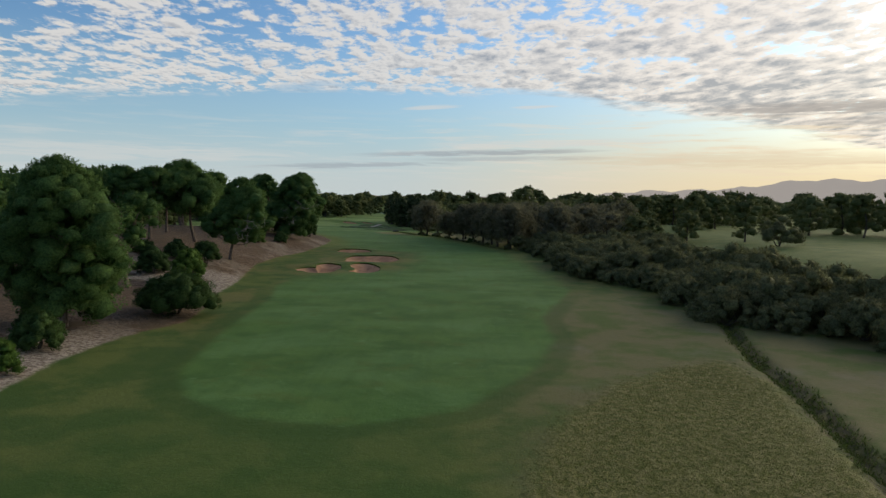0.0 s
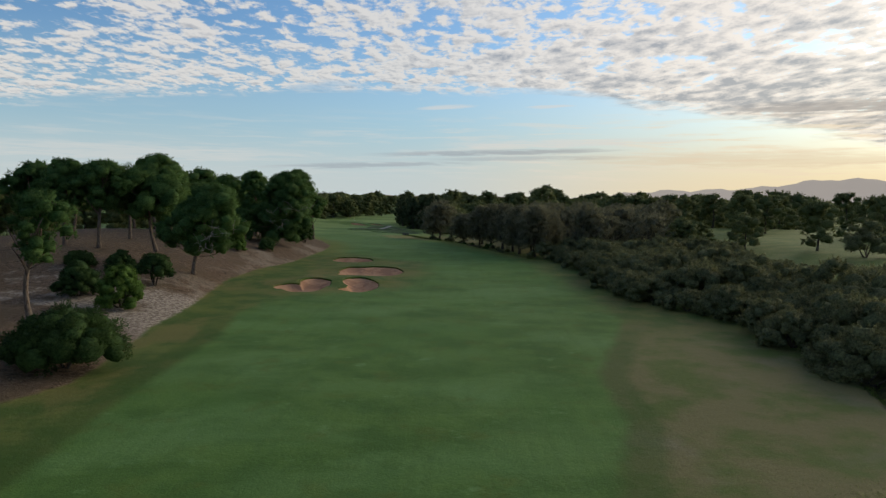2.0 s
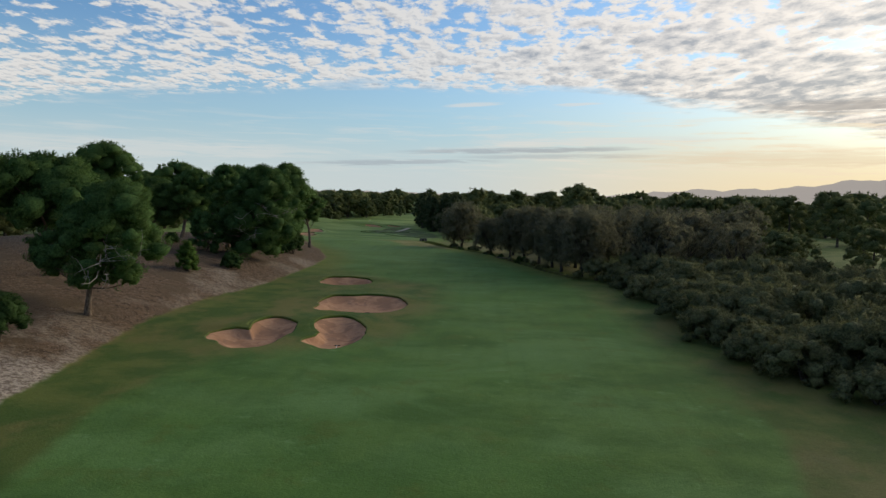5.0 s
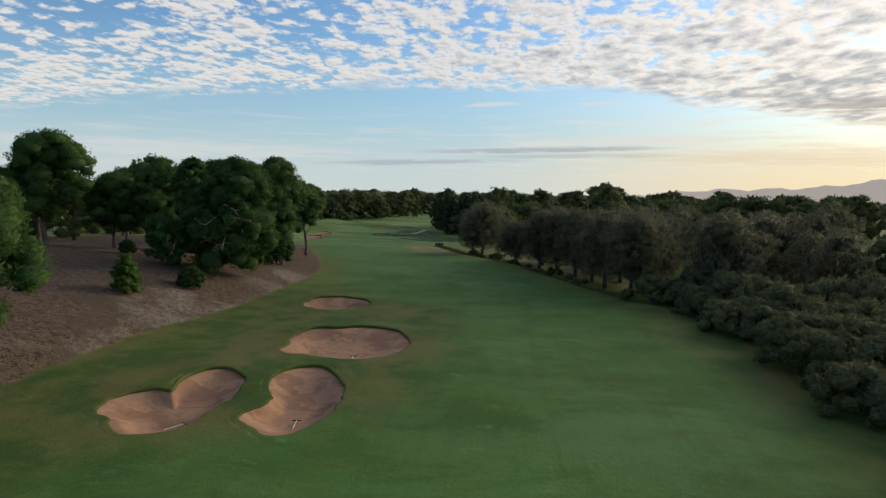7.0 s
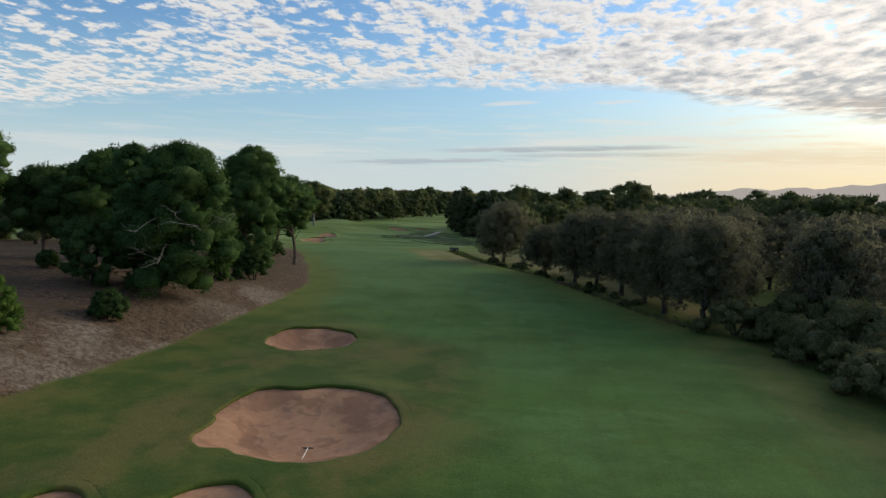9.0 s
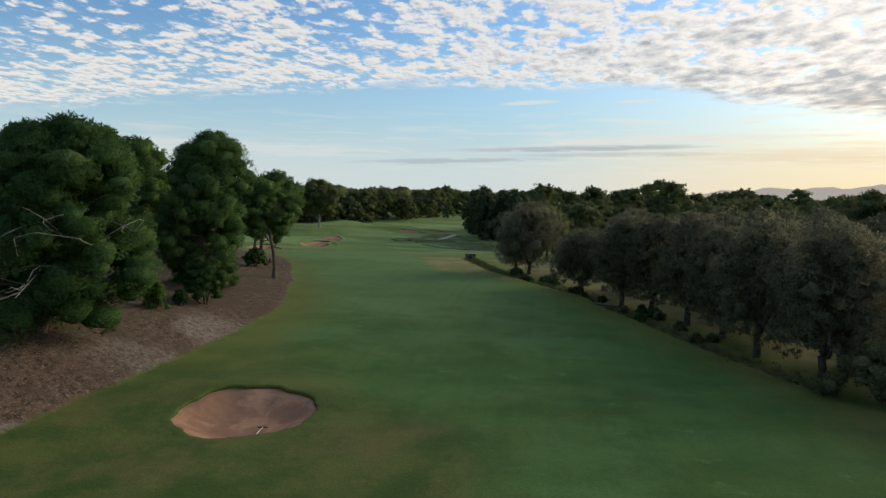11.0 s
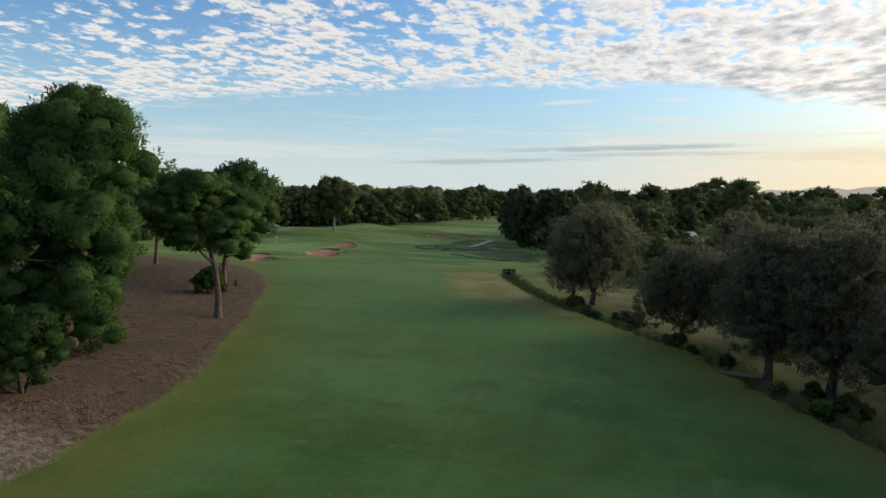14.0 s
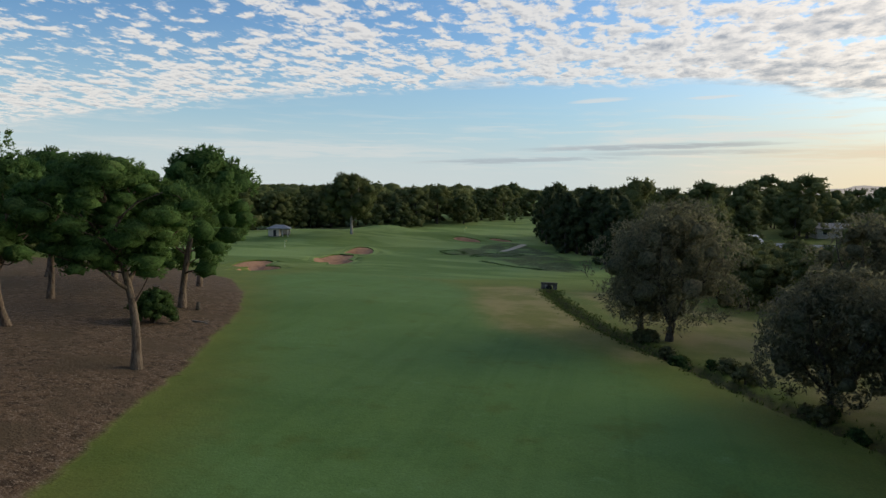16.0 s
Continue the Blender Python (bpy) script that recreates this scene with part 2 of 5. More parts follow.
    # a darker collar of taller grass runs round it
    apron = g.math("MULTIPLY", g.math("SUBTRACT", 1.0, g.step(g.math("ADD", ahead, wobble), 46.0, 54.0)), g.math("MULTIPLY", g.math("SUBTRACT", 1.0, g.step(g.math("ADD", across, wobble), -3.0, 4.0)), g.step(across, -28.0, -20.0)))
    colour = g.mix(g.math("MULTIPLY", apron, 0.45), colour, g.mix(fine, (0.030, 0.068, 0.012), (0.050, 0.092, 0.016)))
    colour = g.mix(g.math("MULTIPLY", zone("fairway", -4.6, -3.2, 0.4), g.math("MULTIPLY", g.math("SUBTRACT", 1.0, g.step(ahead, 98.0, 126.0)), 0.60)), colour, g.mix(patch, (0.026, 0.062, 0.011), (0.042, 0.082, 0.014)))
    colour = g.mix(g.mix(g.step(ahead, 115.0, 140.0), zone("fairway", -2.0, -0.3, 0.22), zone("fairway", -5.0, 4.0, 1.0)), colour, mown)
    colour = g.mix(zone("green", -0.5, 0.5, 0.1), colour, (0.118, 0.190, 0.058))
    # beyond the fairway's end the mounds' light and shade is coloured in as bands
    bands = g.noise(g.scaled(p, 0.45, 1.4, 1.0), 0.055, 4.0, 0.6, 0.4)
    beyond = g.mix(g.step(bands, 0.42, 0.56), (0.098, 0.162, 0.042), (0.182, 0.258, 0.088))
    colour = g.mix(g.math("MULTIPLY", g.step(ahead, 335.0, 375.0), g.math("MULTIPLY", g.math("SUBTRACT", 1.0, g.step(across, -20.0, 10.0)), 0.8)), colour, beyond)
    dry = g.mix(g.step(patch, 0.4, 0.6), (0.145, 0.145, 0.044), (0.225, 0.190, 0.085))
    colour = g.mix(g.math("MULTIPLY", zone("dry", -2.5, 2.5, 0.8), 0.85), colour, dry)
    # litter, bark and bare pale sand under the pines
    litter = g.mix(g.step(fine, 0.36, 0.60), (0.048, 0.031, 0.021), (0.118, 0.078, 0.052))
    litter = g.mix(g.math("MULTIPLY", g.step(g.noise(p, 4.2, 4.0, 0.8), 0.52, 0.62), 0.85), litter, (0.215, 0.165, 0.128))
    litter = g.mix(g.step(patch, 0.50, 0.66), litter, g.mix(grain, (0.052, 0.036, 0.023), (0.125, 0.090, 0.062)))
    bare = g.mix(g.step(g.noise(p, 2.2, 5.0, 0.72), 0.40, 0.60), (0.135, 0.105, 0.084), (0.345, 0.295, 0.245))
    near = g.math("SUBTRACT", 1.0, g.step(g.attribute("mulch"), 2.0, 17.0))
    spread = g.math("ADD", g.math("MULTIPLY", near, 0.25), g.math("ADD", g.noise(p, 0.11, 5.0, 0.65), g.math("MULTIPLY", g.math("SUBTRACT", g.attribute("sandy"), 0.5), 0.30)))
    litter = g.mix(g.math("MULTIPLY", g.step(spread, 0.68, 0.82), g.attribute("sandy")), litter, bare)
    colour = g.mix(zone("mulch", -0.5, 0.4, 0.30), colour, litter)
    heath = g.mix(g.step(fine, 0.4, 0.62), (0.046, 0.066, 0.022), (0.105, 0.120, 0.050))
    colour = g.mix(g.math("MULTIPLY", zone("heath", -1.0, 1.5, 0.9), g.step(patch, 0.36, 0.52)), colour, heath)
    # damp earth in the ditches
    earth = g.mix(g.step(fine, 0.4, 0.6), (0.035, 0.030, 0.022), (0.075, 0.070, 0.030))
    cut = g.math("SUBTRACT", 1.0, g.step(g.math("ADD", g.attribute("ditch"), g.math("MULTIPLY", wobble, 0.3)), 0.7, 1.4))
    colour = g.mix(g.math("MULTIPLY", cut, 0.75), colour, earth)
    paved = g.math("SUBTRACT", 1.0, g.step(g.attribute("path"), 0.9, 1.2))
    colour = g.mix(paved, colour, (0.42, 0.37, 0.30))
    colour = g.mix(0.45, colour, g.mix(g.step(grain, 0.25, 0.75), (0.35, 0.35, 0.35), (0.72, 0.72, 0.70)), "OVERLAY")
    height = g.math("ADD", g.math("MULTIPLY", fine, 0.6), g.math("MULTIPLY", grain, 0.4))
    coarse = g.math("MAXIMUM", g.math("MAXIMUM", zone("long", -1, 1), zone("mulch", -1, 1)), 0.22)
    s = finish(g, colour, 0.8, g.math("MULTIPLY", height, coarse), 0.9, 0.35, 0.06)
    # the fuzz of wet grass catches low light
    s.inputs["Sheen Weight"].default_value, s.inputs["Sheen Roughness"].default_value = 0.025, 0.5
    s.inputs["Sheen Tint"].default_value = (0.62, 0.80, 0.52, 1)
    return m


def leaf_material(name, dark, light, tip=None, rough=0.75, through=0.40):
    """Foliage: each leaf of its own shade, drifts of colour over the crown, and a little light let through."""
    m, g = material(name)
    geo = g.node("ShaderNodeNewGeometry")
    each = geo.outputs["Random Per Island"]
    drift = g.noise(geo.outputs["Position"], 0.6, 6.0, 0.75)
    tree = g.node("ShaderNodeObjectInfo").outputs["Random"]
    shade = g.math("ADD", g.math("MULTIPLY", each, 0.18), g.math("ADD", g.math("MULTIPLY", g.math("SUBTRACT", drift, 0.4), 1.3), g.math("MULTIPLY", tree, 0.4)), clamp=True)
    colour = g.mix(shade, dark, light)
    if tip:
        colour = g.mix(g.math("MULTIPLY", g.step(each, 0.72, 1.0), g.step(drift, 0.42, 0.62)), colour, tip)
    # fine mottling colours in the dark of the gaps between leaves
    grain = g.noise(geo.outputs["Position"], 4.0, 3.0, 0.75)
    colour = g.mix(1.0, colour, g.mix(g.step(grain, 0.32, 0.66), (0.50, 0.52, 0.55), (1.22, 1.22, 1.18)), "MULTIPLY")
    s = g.node("ShaderNodeBsdfPrincipled", Base_Color=colour, Roughness=rough)
    s.inputs["Specular IOR Level"].default_value = 0.10
    g.into(s.inputs["Normal"], g.node("ShaderNodeBump", Strength=0.6, Distance=0.2, Height=grain))
    t = g.node("ShaderNodeBsdfTranslucent", Color=colour)
    both = g.node("ShaderNodeMixShader", Fac=through)
    g.into(both.inputs[1], s)
    g.into(both.inputs[2], t)
    g.into(g.out.inputs["Surface"], both)
    return m


def bark_material(name, dark, light, scale=3.0):
    m, g = material(name)
    p = g.node("ShaderNodeNewGeometry").outputs["Position"]
    furrow = g.noise(g.scaled(p, 1.0, 1.0, 0.22), scale * 2.2, 5.0, 0.65, 0.4)
    colour = g.mix(g.step(furrow, 0.35, 0.65), dark, light)
    colour = g.mix(g.math("MULTIPLY", g.step(g.noise(p, 0.9), 0.5, 0.7), 0.35), colour, (0.16, 0.15, 0.12))
    finish(g, colour, 0.9, furrow, 0.8, 0.08, 0.15)
    return m


def plain_material(name, a, b, scale, rough, specular=0.3, metal=0.0, bump=0.02):
    m, g = material(name)
    n = g.noise(g.place, scale, 5.0, 0.6)
    finish(g, g.mix(g.step(n, 0.32, 0.68), a, b), rough, n, 0.4, bump, specular, metal)
    return m


def sand_material():
    m, g = material("bunker_sand")
    p = g.node("ShaderNodeNewGeometry").outputs["Position"]
    patch, fine, grain = g.noise(p, 0.30, 3.0, 0.5, 0.6), g.noise(p, 1.6, 5.0, 0.65), g.noise(p, 14.0, 3.0, 0.6)
    colour = g.mix(g.step(fine, 0.25, 0.78), (0.335, 0.188, 0.112), (0.425, 0.250, 0.155))
    colour = g.mix(g.math("MULTIPLY", g.step(patch, 0.50, 0.58), 0.6), colour, (0.225, 0.122, 0.076))
    colour = g.mix(g.math("MULTIPLY", g.step(g.noise(p, 0.75, 3.0, 0.5, 0.8), 0.60, 0.64), 0.5), colour, (0.21, 0.125, 0.088))
    finish(g, colour, 0.95, g.math("ADD", fine, g.math("MULTIPLY", grain, 0.3)), 0.3, 0.06, 0.1)
    return m


GROUND = ground_material()
SAND = sand_material()
PINE = leaf_material("pine_needles", (0.066, 0.138, 0.044), (0.130, 0.226, 0.066), (0.172, 0.250, 0.082), 0.75, 0.52)
BUSH = leaf_material("bush_leaves", (0.040, 0.082, 0.026), (0.080, 0.140, 0.040))
BRIGHT = leaf_material("young_pine_needles", (0.070, 0.142, 0.028), (0.130, 0.220, 0.046))
SCRUB = leaf_material("scrub_leaves", (0.130, 0.152, 0.074), (0.235, 0.248, 0.122), (0.265, 0.258, 0.138), 0.75, 0.55)
OAK = leaf_material("sheoak_needles", (0.142, 0.150, 0.094), (0.225, 0.216, 0.138), (0.240, 0.215, 0.142), 0.8, 0.6)
GUM = leaf_material("gum_leaves", (0.092, 0.126, 0.048), (0.200, 0.225, 0.092), (0.235, 0.245, 0.105), 0.75, 0.5)
CYPRESS = leaf_material("dark_leaves", (0.042, 0.064, 0.032), (0.090, 0.116, 0.052))
REED = leaf_material("reeds", (0.085, 0.135, 0.030), (0.190, 0.225, 0.070), (0.26, 0.24, 0.10))
STRAW = leaf_material("long_grass", (0.165, 0.200, 0.056), (0.240, 0.250, 0.098), (0.27, 0.26, 0.12), 0.8, 0.6)
BARK = bark_material("pine_bark", (0.075, 0.055, 0.042), (0.20, 0.155, 0.12))
GREY_BARK = bark_material("dark_bark", (0.035, 0.030, 0.024), (0.105, 0.092, 0.075))
PALE_BARK = bark_material("pale_bark", (0.20, 0.185, 0.16), (0.42, 0.39, 0.35), 1.5)

# ---- the lie of the land ----
def smooth(v, a, b):
    u = np.clip((np.asarray(v, float) - a) / (b - a), 0, 1)
    return u * u * (3 - 2 * u)


def inside_distance(px, py, ring):
    """Metres to the outline of a closed ring: positive inside it, negative outside."""
    px, py = np.asarray(px, float), np.asarray(py, float)
    best = np.full(px.shape, 1e9)
    within = np.zeros(px.shape, bool)
    for (ax, ay), (bx, by) in zip(ring, ring[1:] + ring[:1]):
        dx, dy = bx - ax, by - ay
        u = np.clip(((px - ax) * dx + (py - ay) * dy) / (dx * dx + dy * dy + 1e-9), 0, 1)
        best = np.minimum(best, np.hypot(px - ax - u * dx, py - ay - u * dy))
        if ay != by:
            within ^= ((ay > py) != (by > py)) & (px < (bx - ax) * (py - ay) / (by - ay) + ax)
    return np.where(within, best, -best)


def line_distance(px, py, line):
    best = np.full(np.shape(px), 1e9)
    for (ax, ay), (bx, by) in zip(line, line[1:]):
        dx, dy = bx - ax, by - ay
        u = np.clip(((px - ax) * dx + (py - ay) * dy) / (dx * dx + dy * dy), 0, 1)
        best = np.minimum(best, np.hypot(px - ax - u * dx, py - ay - u * dy))
    return best


# Pine litter and sand under the grove.
MULCH = [(-52, -48), (-41, -20), (-37, 12), (-36, 54), (-36.5, 64), (-35.5, 74), (-32, 84), (-33.5, 95), (-36.4, 108), (-37.4, 122), (-39.5, 133), (-42, 152), (-41.5, 169), (-39.2, 187),
         (-38.2, 205), (-38.2, 222), (-39.6, 239), (-43.5, 250), (-47, 262), (-52, 274), (-57, 288), (-64, 301), (-77, 319), (-100, 338), (-150, 345), (-152, 240), (-135, 180), (-120, 120), (-127, 60), (-122, 15), (-106, -22), (-80, -50)]
# Close-mown grass.
FAIRWAY = [(-7, 48), (1, 52), (8, 64), (12, 78), (12.5, 91), (17, 105), (21.5, 119), (22, 137), (21, 160), (19, 190), (14, 213), (6, 234), (0, 249),
           (-5, 262), (-11, 274), (-19, 284), (-27, 293), (-31, 305), (-34, 320), (-42, 336), (-58, 350), (-74, 352), (-76, 330), (-62, 305), (-50, 280),
           (-39, 258), (-33, 238), (-31, 218), (-22, 206), (-7, 196), (-6, 172), (-10, 148), (-22, 139), (-28, 134), (-28.5, 120), (-25.5, 105), (-24.5, 80), (-23, 62), (-19.5, 54), (-14, 49.5)]
# Long unmown grass, dry grass, and the green by the pavilion.
LONG = [(4, 30), (5.5, 40), (9, 49), (15, 58), (23, 66), (29, 69), (30, 60), (27.5, 50), (25.5, 40), (24, 30)]
DRY = [(-31, 306), (-25, 289), (-16, 286), (-11, 278), (-6, 279), (-13, 294), (-20, 316), (-24, 333), (-30, 338), (-36, 330)]
HEATH = [(-60, 398), (-48, 400), (-30, 374), (-18, 372), (-24, 402), (-34, 428), (-46, 440), (-58, 420)]
BANK = [(22, 222), (9.5, 252), (1.5, 272), (-10, 296), (-19.5, 330), (-10, 340), (6, 310), (24, 262), (36, 232)]
GREEN = [(-90, 375), (-100, 366), (-116, 375), (-124, 396), (-116, 418), (-100, 416), (-92, 400)]
FAR_GREEN = [(-88, 472), (-62, 462), (-48, 474), (-52, 500), (-80, 506)]
DITCH = [(24.8, 30), (26.8, 39.8), (29.2, 49.1), (31.2, 58.1), (32.6, 68.3), (35.5, 80), (39, 92)]
DRAIN = [(20.5, 214), (14.4, 228), (10.4, 239), (6.4, 250), (3.6, 261.5), (-1.2, 268.6), (-7.2, 280.4), (-13.8, 293.8), (-18.3, 306.4), (-21.6, 320), (-23.4, 334)]
SCRUB_EDGE = [(53, 66), (49.4, 74), (46, 80), (41.5, 86), (36.5, 91), (35.5, 102), (35.2, 116), (33.5, 128), (27.3, 138), (25.8, 150), (26.4, 160), (26, 185), (25.5, 200), (20, 213)]


def land(px, py):
    """Height of the ground before ditches and bunkers are cut into it."""
    px, py = np.asarray(px, float), np.asarray(py, float)
    deep = inside_distance(px, py, MULCH)
    crest = 1.6 + 4.4 * smooth(py, 105, 150) - 3.0 * smooth(py, 205, 245) - 1.4 * smooth(py, 245, 285)
    z = crest * (1 - np.exp(-np.maximum(deep, 0) / 12)) * (1 - 0.8 * smooth(-px, 95, 150))
    z = z + 0.25 * smooth(deep, -7, 1) * smooth(crest, 0.5, 5)
    z = z + 5.5 * smooth(px, 42, 88) * (1 - smooth(py, 310, 430)) * smooth(py, 50, 130)
    z = z - 3.2 * smooth(py, 290, 365) + 3.6 * smooth(py, 430, 540)
    z = z + 3.2 * np.exp(-(((px + 112) / 34) ** 2 + ((py - 436) / 20) ** 2))
    z = z + 2.2 * np.exp(-(((px + 70) / 13) ** 2 + ((py - 448) / 9) ** 2)) + 2.3 * np.exp(-(((px + 92) / 12) ** 2 + ((py - 455) / 10) ** 2))
    z = z + 1.3 * np.exp(-(((px + 84) / 8) ** 2 + ((py - 398) / 7) ** 2)) + 0.8 * np.exp(-(((px + 55) / 7) ** 2 + ((py - 465) / 7) ** 2))
    for mx, my, rise, wide, deep in ((-44, 436, 1.0, 9, 5), (-60, 430, 0.9, 10, 4), (-100, 462, 1.6, 13, 6), (-82, 428, 0.9, 12, 4), (-108, 384, 0.7, 9, 5), (-66, 456, 1.2, 10, 5), (-90, 372, 0.6, 10, 4)):
        z = z + rise * np.exp(-(((px - mx) / wide) ** 2 + ((py - my) / deep) ** 2))
    z = z + 0.12 * np.sin(py / 7.3 + px / 23) * np.sin(px / 9.1) + 0.10 * np.sin(py / 12.7 - px / 31)
    z = z + 0.30 * np.exp(-(((py - 300) / 6) ** 2)) * np.exp(-(((px + 50) / 15) ** 2))
    return z


# ---- bunkers: each a union of round hollows (x, y, half width, half length) ----
BUNKERS = [
    [(-29.5, 146.9, 2.7, 3.5), (-26.2, 144.6, 3.2, 4.4), (-27.7, 144.2, 2.1, 2.3), (-26.6, 152.9, 2.1, 4.4), (-25.1, 149.9, 2.5, 5.7)],
    [(-18.7, 155.0, 2.6, 4.6), (-16.8, 149.3, 3.0, 7.8), (-18.3, 145.8, 2.3, 2.5)],
    [(-22.1, 172.0, 2.9, 5.0), (-17.3, 170.3, 6.3, 7.7), (-22.5, 167.0, 2.0, 2.8), (-18.8, 169.2, 2.8, 5.0)],
    [(-28.7, 197.2, 2.3, 4.6), (-23.1, 196.8, 2.3, 4.4), (-26.0, 196.6, 3.7, 5.8)],
    [(-94.0, 356.5, 4.0, 6.5), (-88.0, 348.5, 4.0, 7.0)],
    [(-82.0, 376.0, 4.2, 9.0), (-77.6, 370.0, 2.6, 5.0)],
    [(-81.0, 391.0, 3.8, 6.0)],
    [(-61.0, 442.0, 5.0, 2.6)],
    [(-51.0, 452.0, 4.2, 2.8)],
    [(-74.0, 456.0, 4.5, 3.0)],
]


def hollow(px, py, lobes):
    """About the metres to a bunker's rim: positive inside."""
    parts = [(1 - np.sqrt(((px - x) / a) ** 2 + ((py - y) / b) ** 2)) * min(a, b) for x, y, a, b in lobes]
    best = parts[0]
    for other in parts[1:]:
        k = np.clip(0.5 + 0.5 * (best - other) / 1.3, 0, 1)
        best = other + (best - other) * k + 1.3 * k * (1 - k) * 0.5
    return best


def middle(lobes):
    w = sum(a * b for _, _, a, b in lobes)
    return sum(x * a * b for x, _, a, b in lobes) / w, sum(y * a * b for _, y, a, b in lobes) / w


def brow(px, py, lobes):
    """The turf raised behind a bunker, on its far side."""
    mx, my = middle(lobes)
    length = max(b for *_, b in lobes)
    d = hollow(px, py, lobes)
    return 0.38 * smooth((py - my) / length, 0.1, 0.9) * np.exp(-((np.minimum(d, 0) / 2.4) ** 2))


def cuts(px, py):
    """Distance to the nearest ditch."""
    return np.minimum(line_distance(px, py, DITCH), line_distance(px, py, DRAIN))


def turf(px, py):
    """Ground height with brows and ditches, bunkers not yet cut."""
    z = land(px, py)
    for lobes in BUNKERS:
        mx, my = middle(lobes)
        near = (abs(px - mx) < 25) & (abs(py - my) < 25)
        if np.any(near):
            z = z + np.where(near, brow(px, py, lobes), 0)
    return z - 0.75 * (1 - smooth(cuts(px, py), 0.25, 1.1))


def spaced(stops):
    """Grid lines: (from, to, step) stretches, then ever wider ones out to the horizon."""
    rows = []
    for a, b, s in stops:
        rows += list(np.arange(a, b - 1e-6, s))
    rows.append(stops[-1][1])
    lo, hi, s0, s1 = rows[0], rows[-1], stops[0][2], stops[-1][2]
    before, after = [], []
    while lo > -4600:
        s0 *= 1.16
        lo -= s0
        before.append(lo)
    while hi < 4700:
        s1 *= 1.16
        hi += s1
        after.append(hi)
    return np.array(before[::-1] + rows + after)


def part(name, mesh, material_, parent=None, label=""):
    ob = new(name, mesh)
    if material_ is not None and not mesh.materials:
        mesh.materials.append(material_)
    ob.parent = parent
    return tagged(ob, label)


def mesh_of(name, verts, faces, smooth_faces=False):
    me = bpy.data.meshes.new(name)
    verts, faces = np.asarray(verts, np.float32), np.asarray(faces, np.int32)
    n = faces.shape[1]
    me.vertices.add(len(verts))
    me.vertices.foreach_set("co", verts.ravel())
    me.loops.add(faces.size)
    me.loops.foreach_set("vertex_index", faces.ravel())
    me.polygons.add(len(faces))
    me.polygons.foreach_set("loop_start", np.arange(0, faces.size, n, dtype=np.int32))
    me.polygons.foreach_set("use_smooth", np.full(len(faces), smooth_faces, bool))
    me.update(calc_edges=True)
    return me


PATHWAY = [(-45.0, 419), (-42.8, 429), (-40.5, 435)]


def zones(me, px, py):
    """Where each kind of ground cover lies, as distances kept on the mesh."""
    values = {
        "mulch": inside_distance(px, py, MULCH), "fairway": np.maximum(inside_distance(px, py, FAIRWAY), inside_distance(px, py, [(-70, 350), (-45, 345), (-30, 360), (-45, 430), (-60, 432), (-76, 400)])),
        "long": inside_distance(px, py, LONG), "dry": np.maximum(inside_distance(px, py, DRY), inside_distance(px, py, BANK)),
        "heath": np.maximum(inside_distance(px, py, HEATH), inside_distance(px, py, [(-150, 452), (-110, 470), (-100, 478), (-120, 490), (-150, 475)])),
        "green": np.maximum(inside_distance(px, py, GREEN), inside_distance(px, py, FAR_GREEN)), "ditch": cuts(px, py), "path": line_distance(px, py, PATHWAY),
        "east": np.asarray(px, float) + 0.0 * px, "sandy": np.clip(0.25 + 0.85 * (1 - smooth(py, 66, 80)) + 0.95 * np.exp(-(((py - 119) / 16) ** 2)) + 0.30 * np.exp(-(((py - 182) / 16) ** 2)) + 0.30 * np.exp(-(((py - 216) / 10) ** 2)), 0, 1.1) * (1 - 0.7 * smooth(py, 224, 245)),
    }
    for key, v in values.items():
        me.attributes.new(key, "FLOAT", "POINT").data.foreach_set("value", np.clip(v, -500, 500).astype(np.float32))


def ground():
    xs = spaced([(-130, -46, 2.0), (-46, -33, 0.7), (-33, -8, 0.4), (-8, 40, 1.0), (40, 80, 2.5)])
    ys = spaced([(18, 36, 1.5), (36, 138, 1.1), (138, 208, 0.4), (208, 345, 1.0), (345, 480, 1.2)])
    gx, gy = (v.ravel() for v in np.meshgrid(xs, ys))
    z = turf(gx, gy)
    for lobes in BUNKERS:
        z = np.where(hollow(gx, gy, lobes) > 0.0, z - 2.2, z)
    n = len(xs)
    i = (np.arange(len(ys) - 1)[:, None] * n + np.arange(n - 1)).ravel()
    me = mesh_of("ground", np.stack([gx, gy, z], -1), np.stack([i, i + 1, i + n + 1, i + n], -1), True)
    zones(me, gx, gy)
    tagged(part("ground", me, GROUND), "green mown fairway with dry rough, pine litter and ditches", "ground", "", "structure")


def sand_height(x, y, f, my):
    """The sand's surface: a face falling from the rim (f is 1 there, 0 in the middle) to a dished floor."""
    return turf(x, y) - 0.14 - 0.16 * smooth((y - my) / 8, -0.2, 0.6) - 0.80 * smooth(1 - f, 0.0, 0.62) - 0.35 * smooth((my - y) / 8, -0.6, 0.5) * smooth(1 - f, 0, 0.4)


def rim_of(lobes, a):
    mx, my = middle(lobes)
    out = np.linspace(0.2, 20, 1600)
    return np.array([out[np.argmax(hollow(mx + out * np.cos(t), my + out * np.sin(t), lobes) < 0)] for t in a])


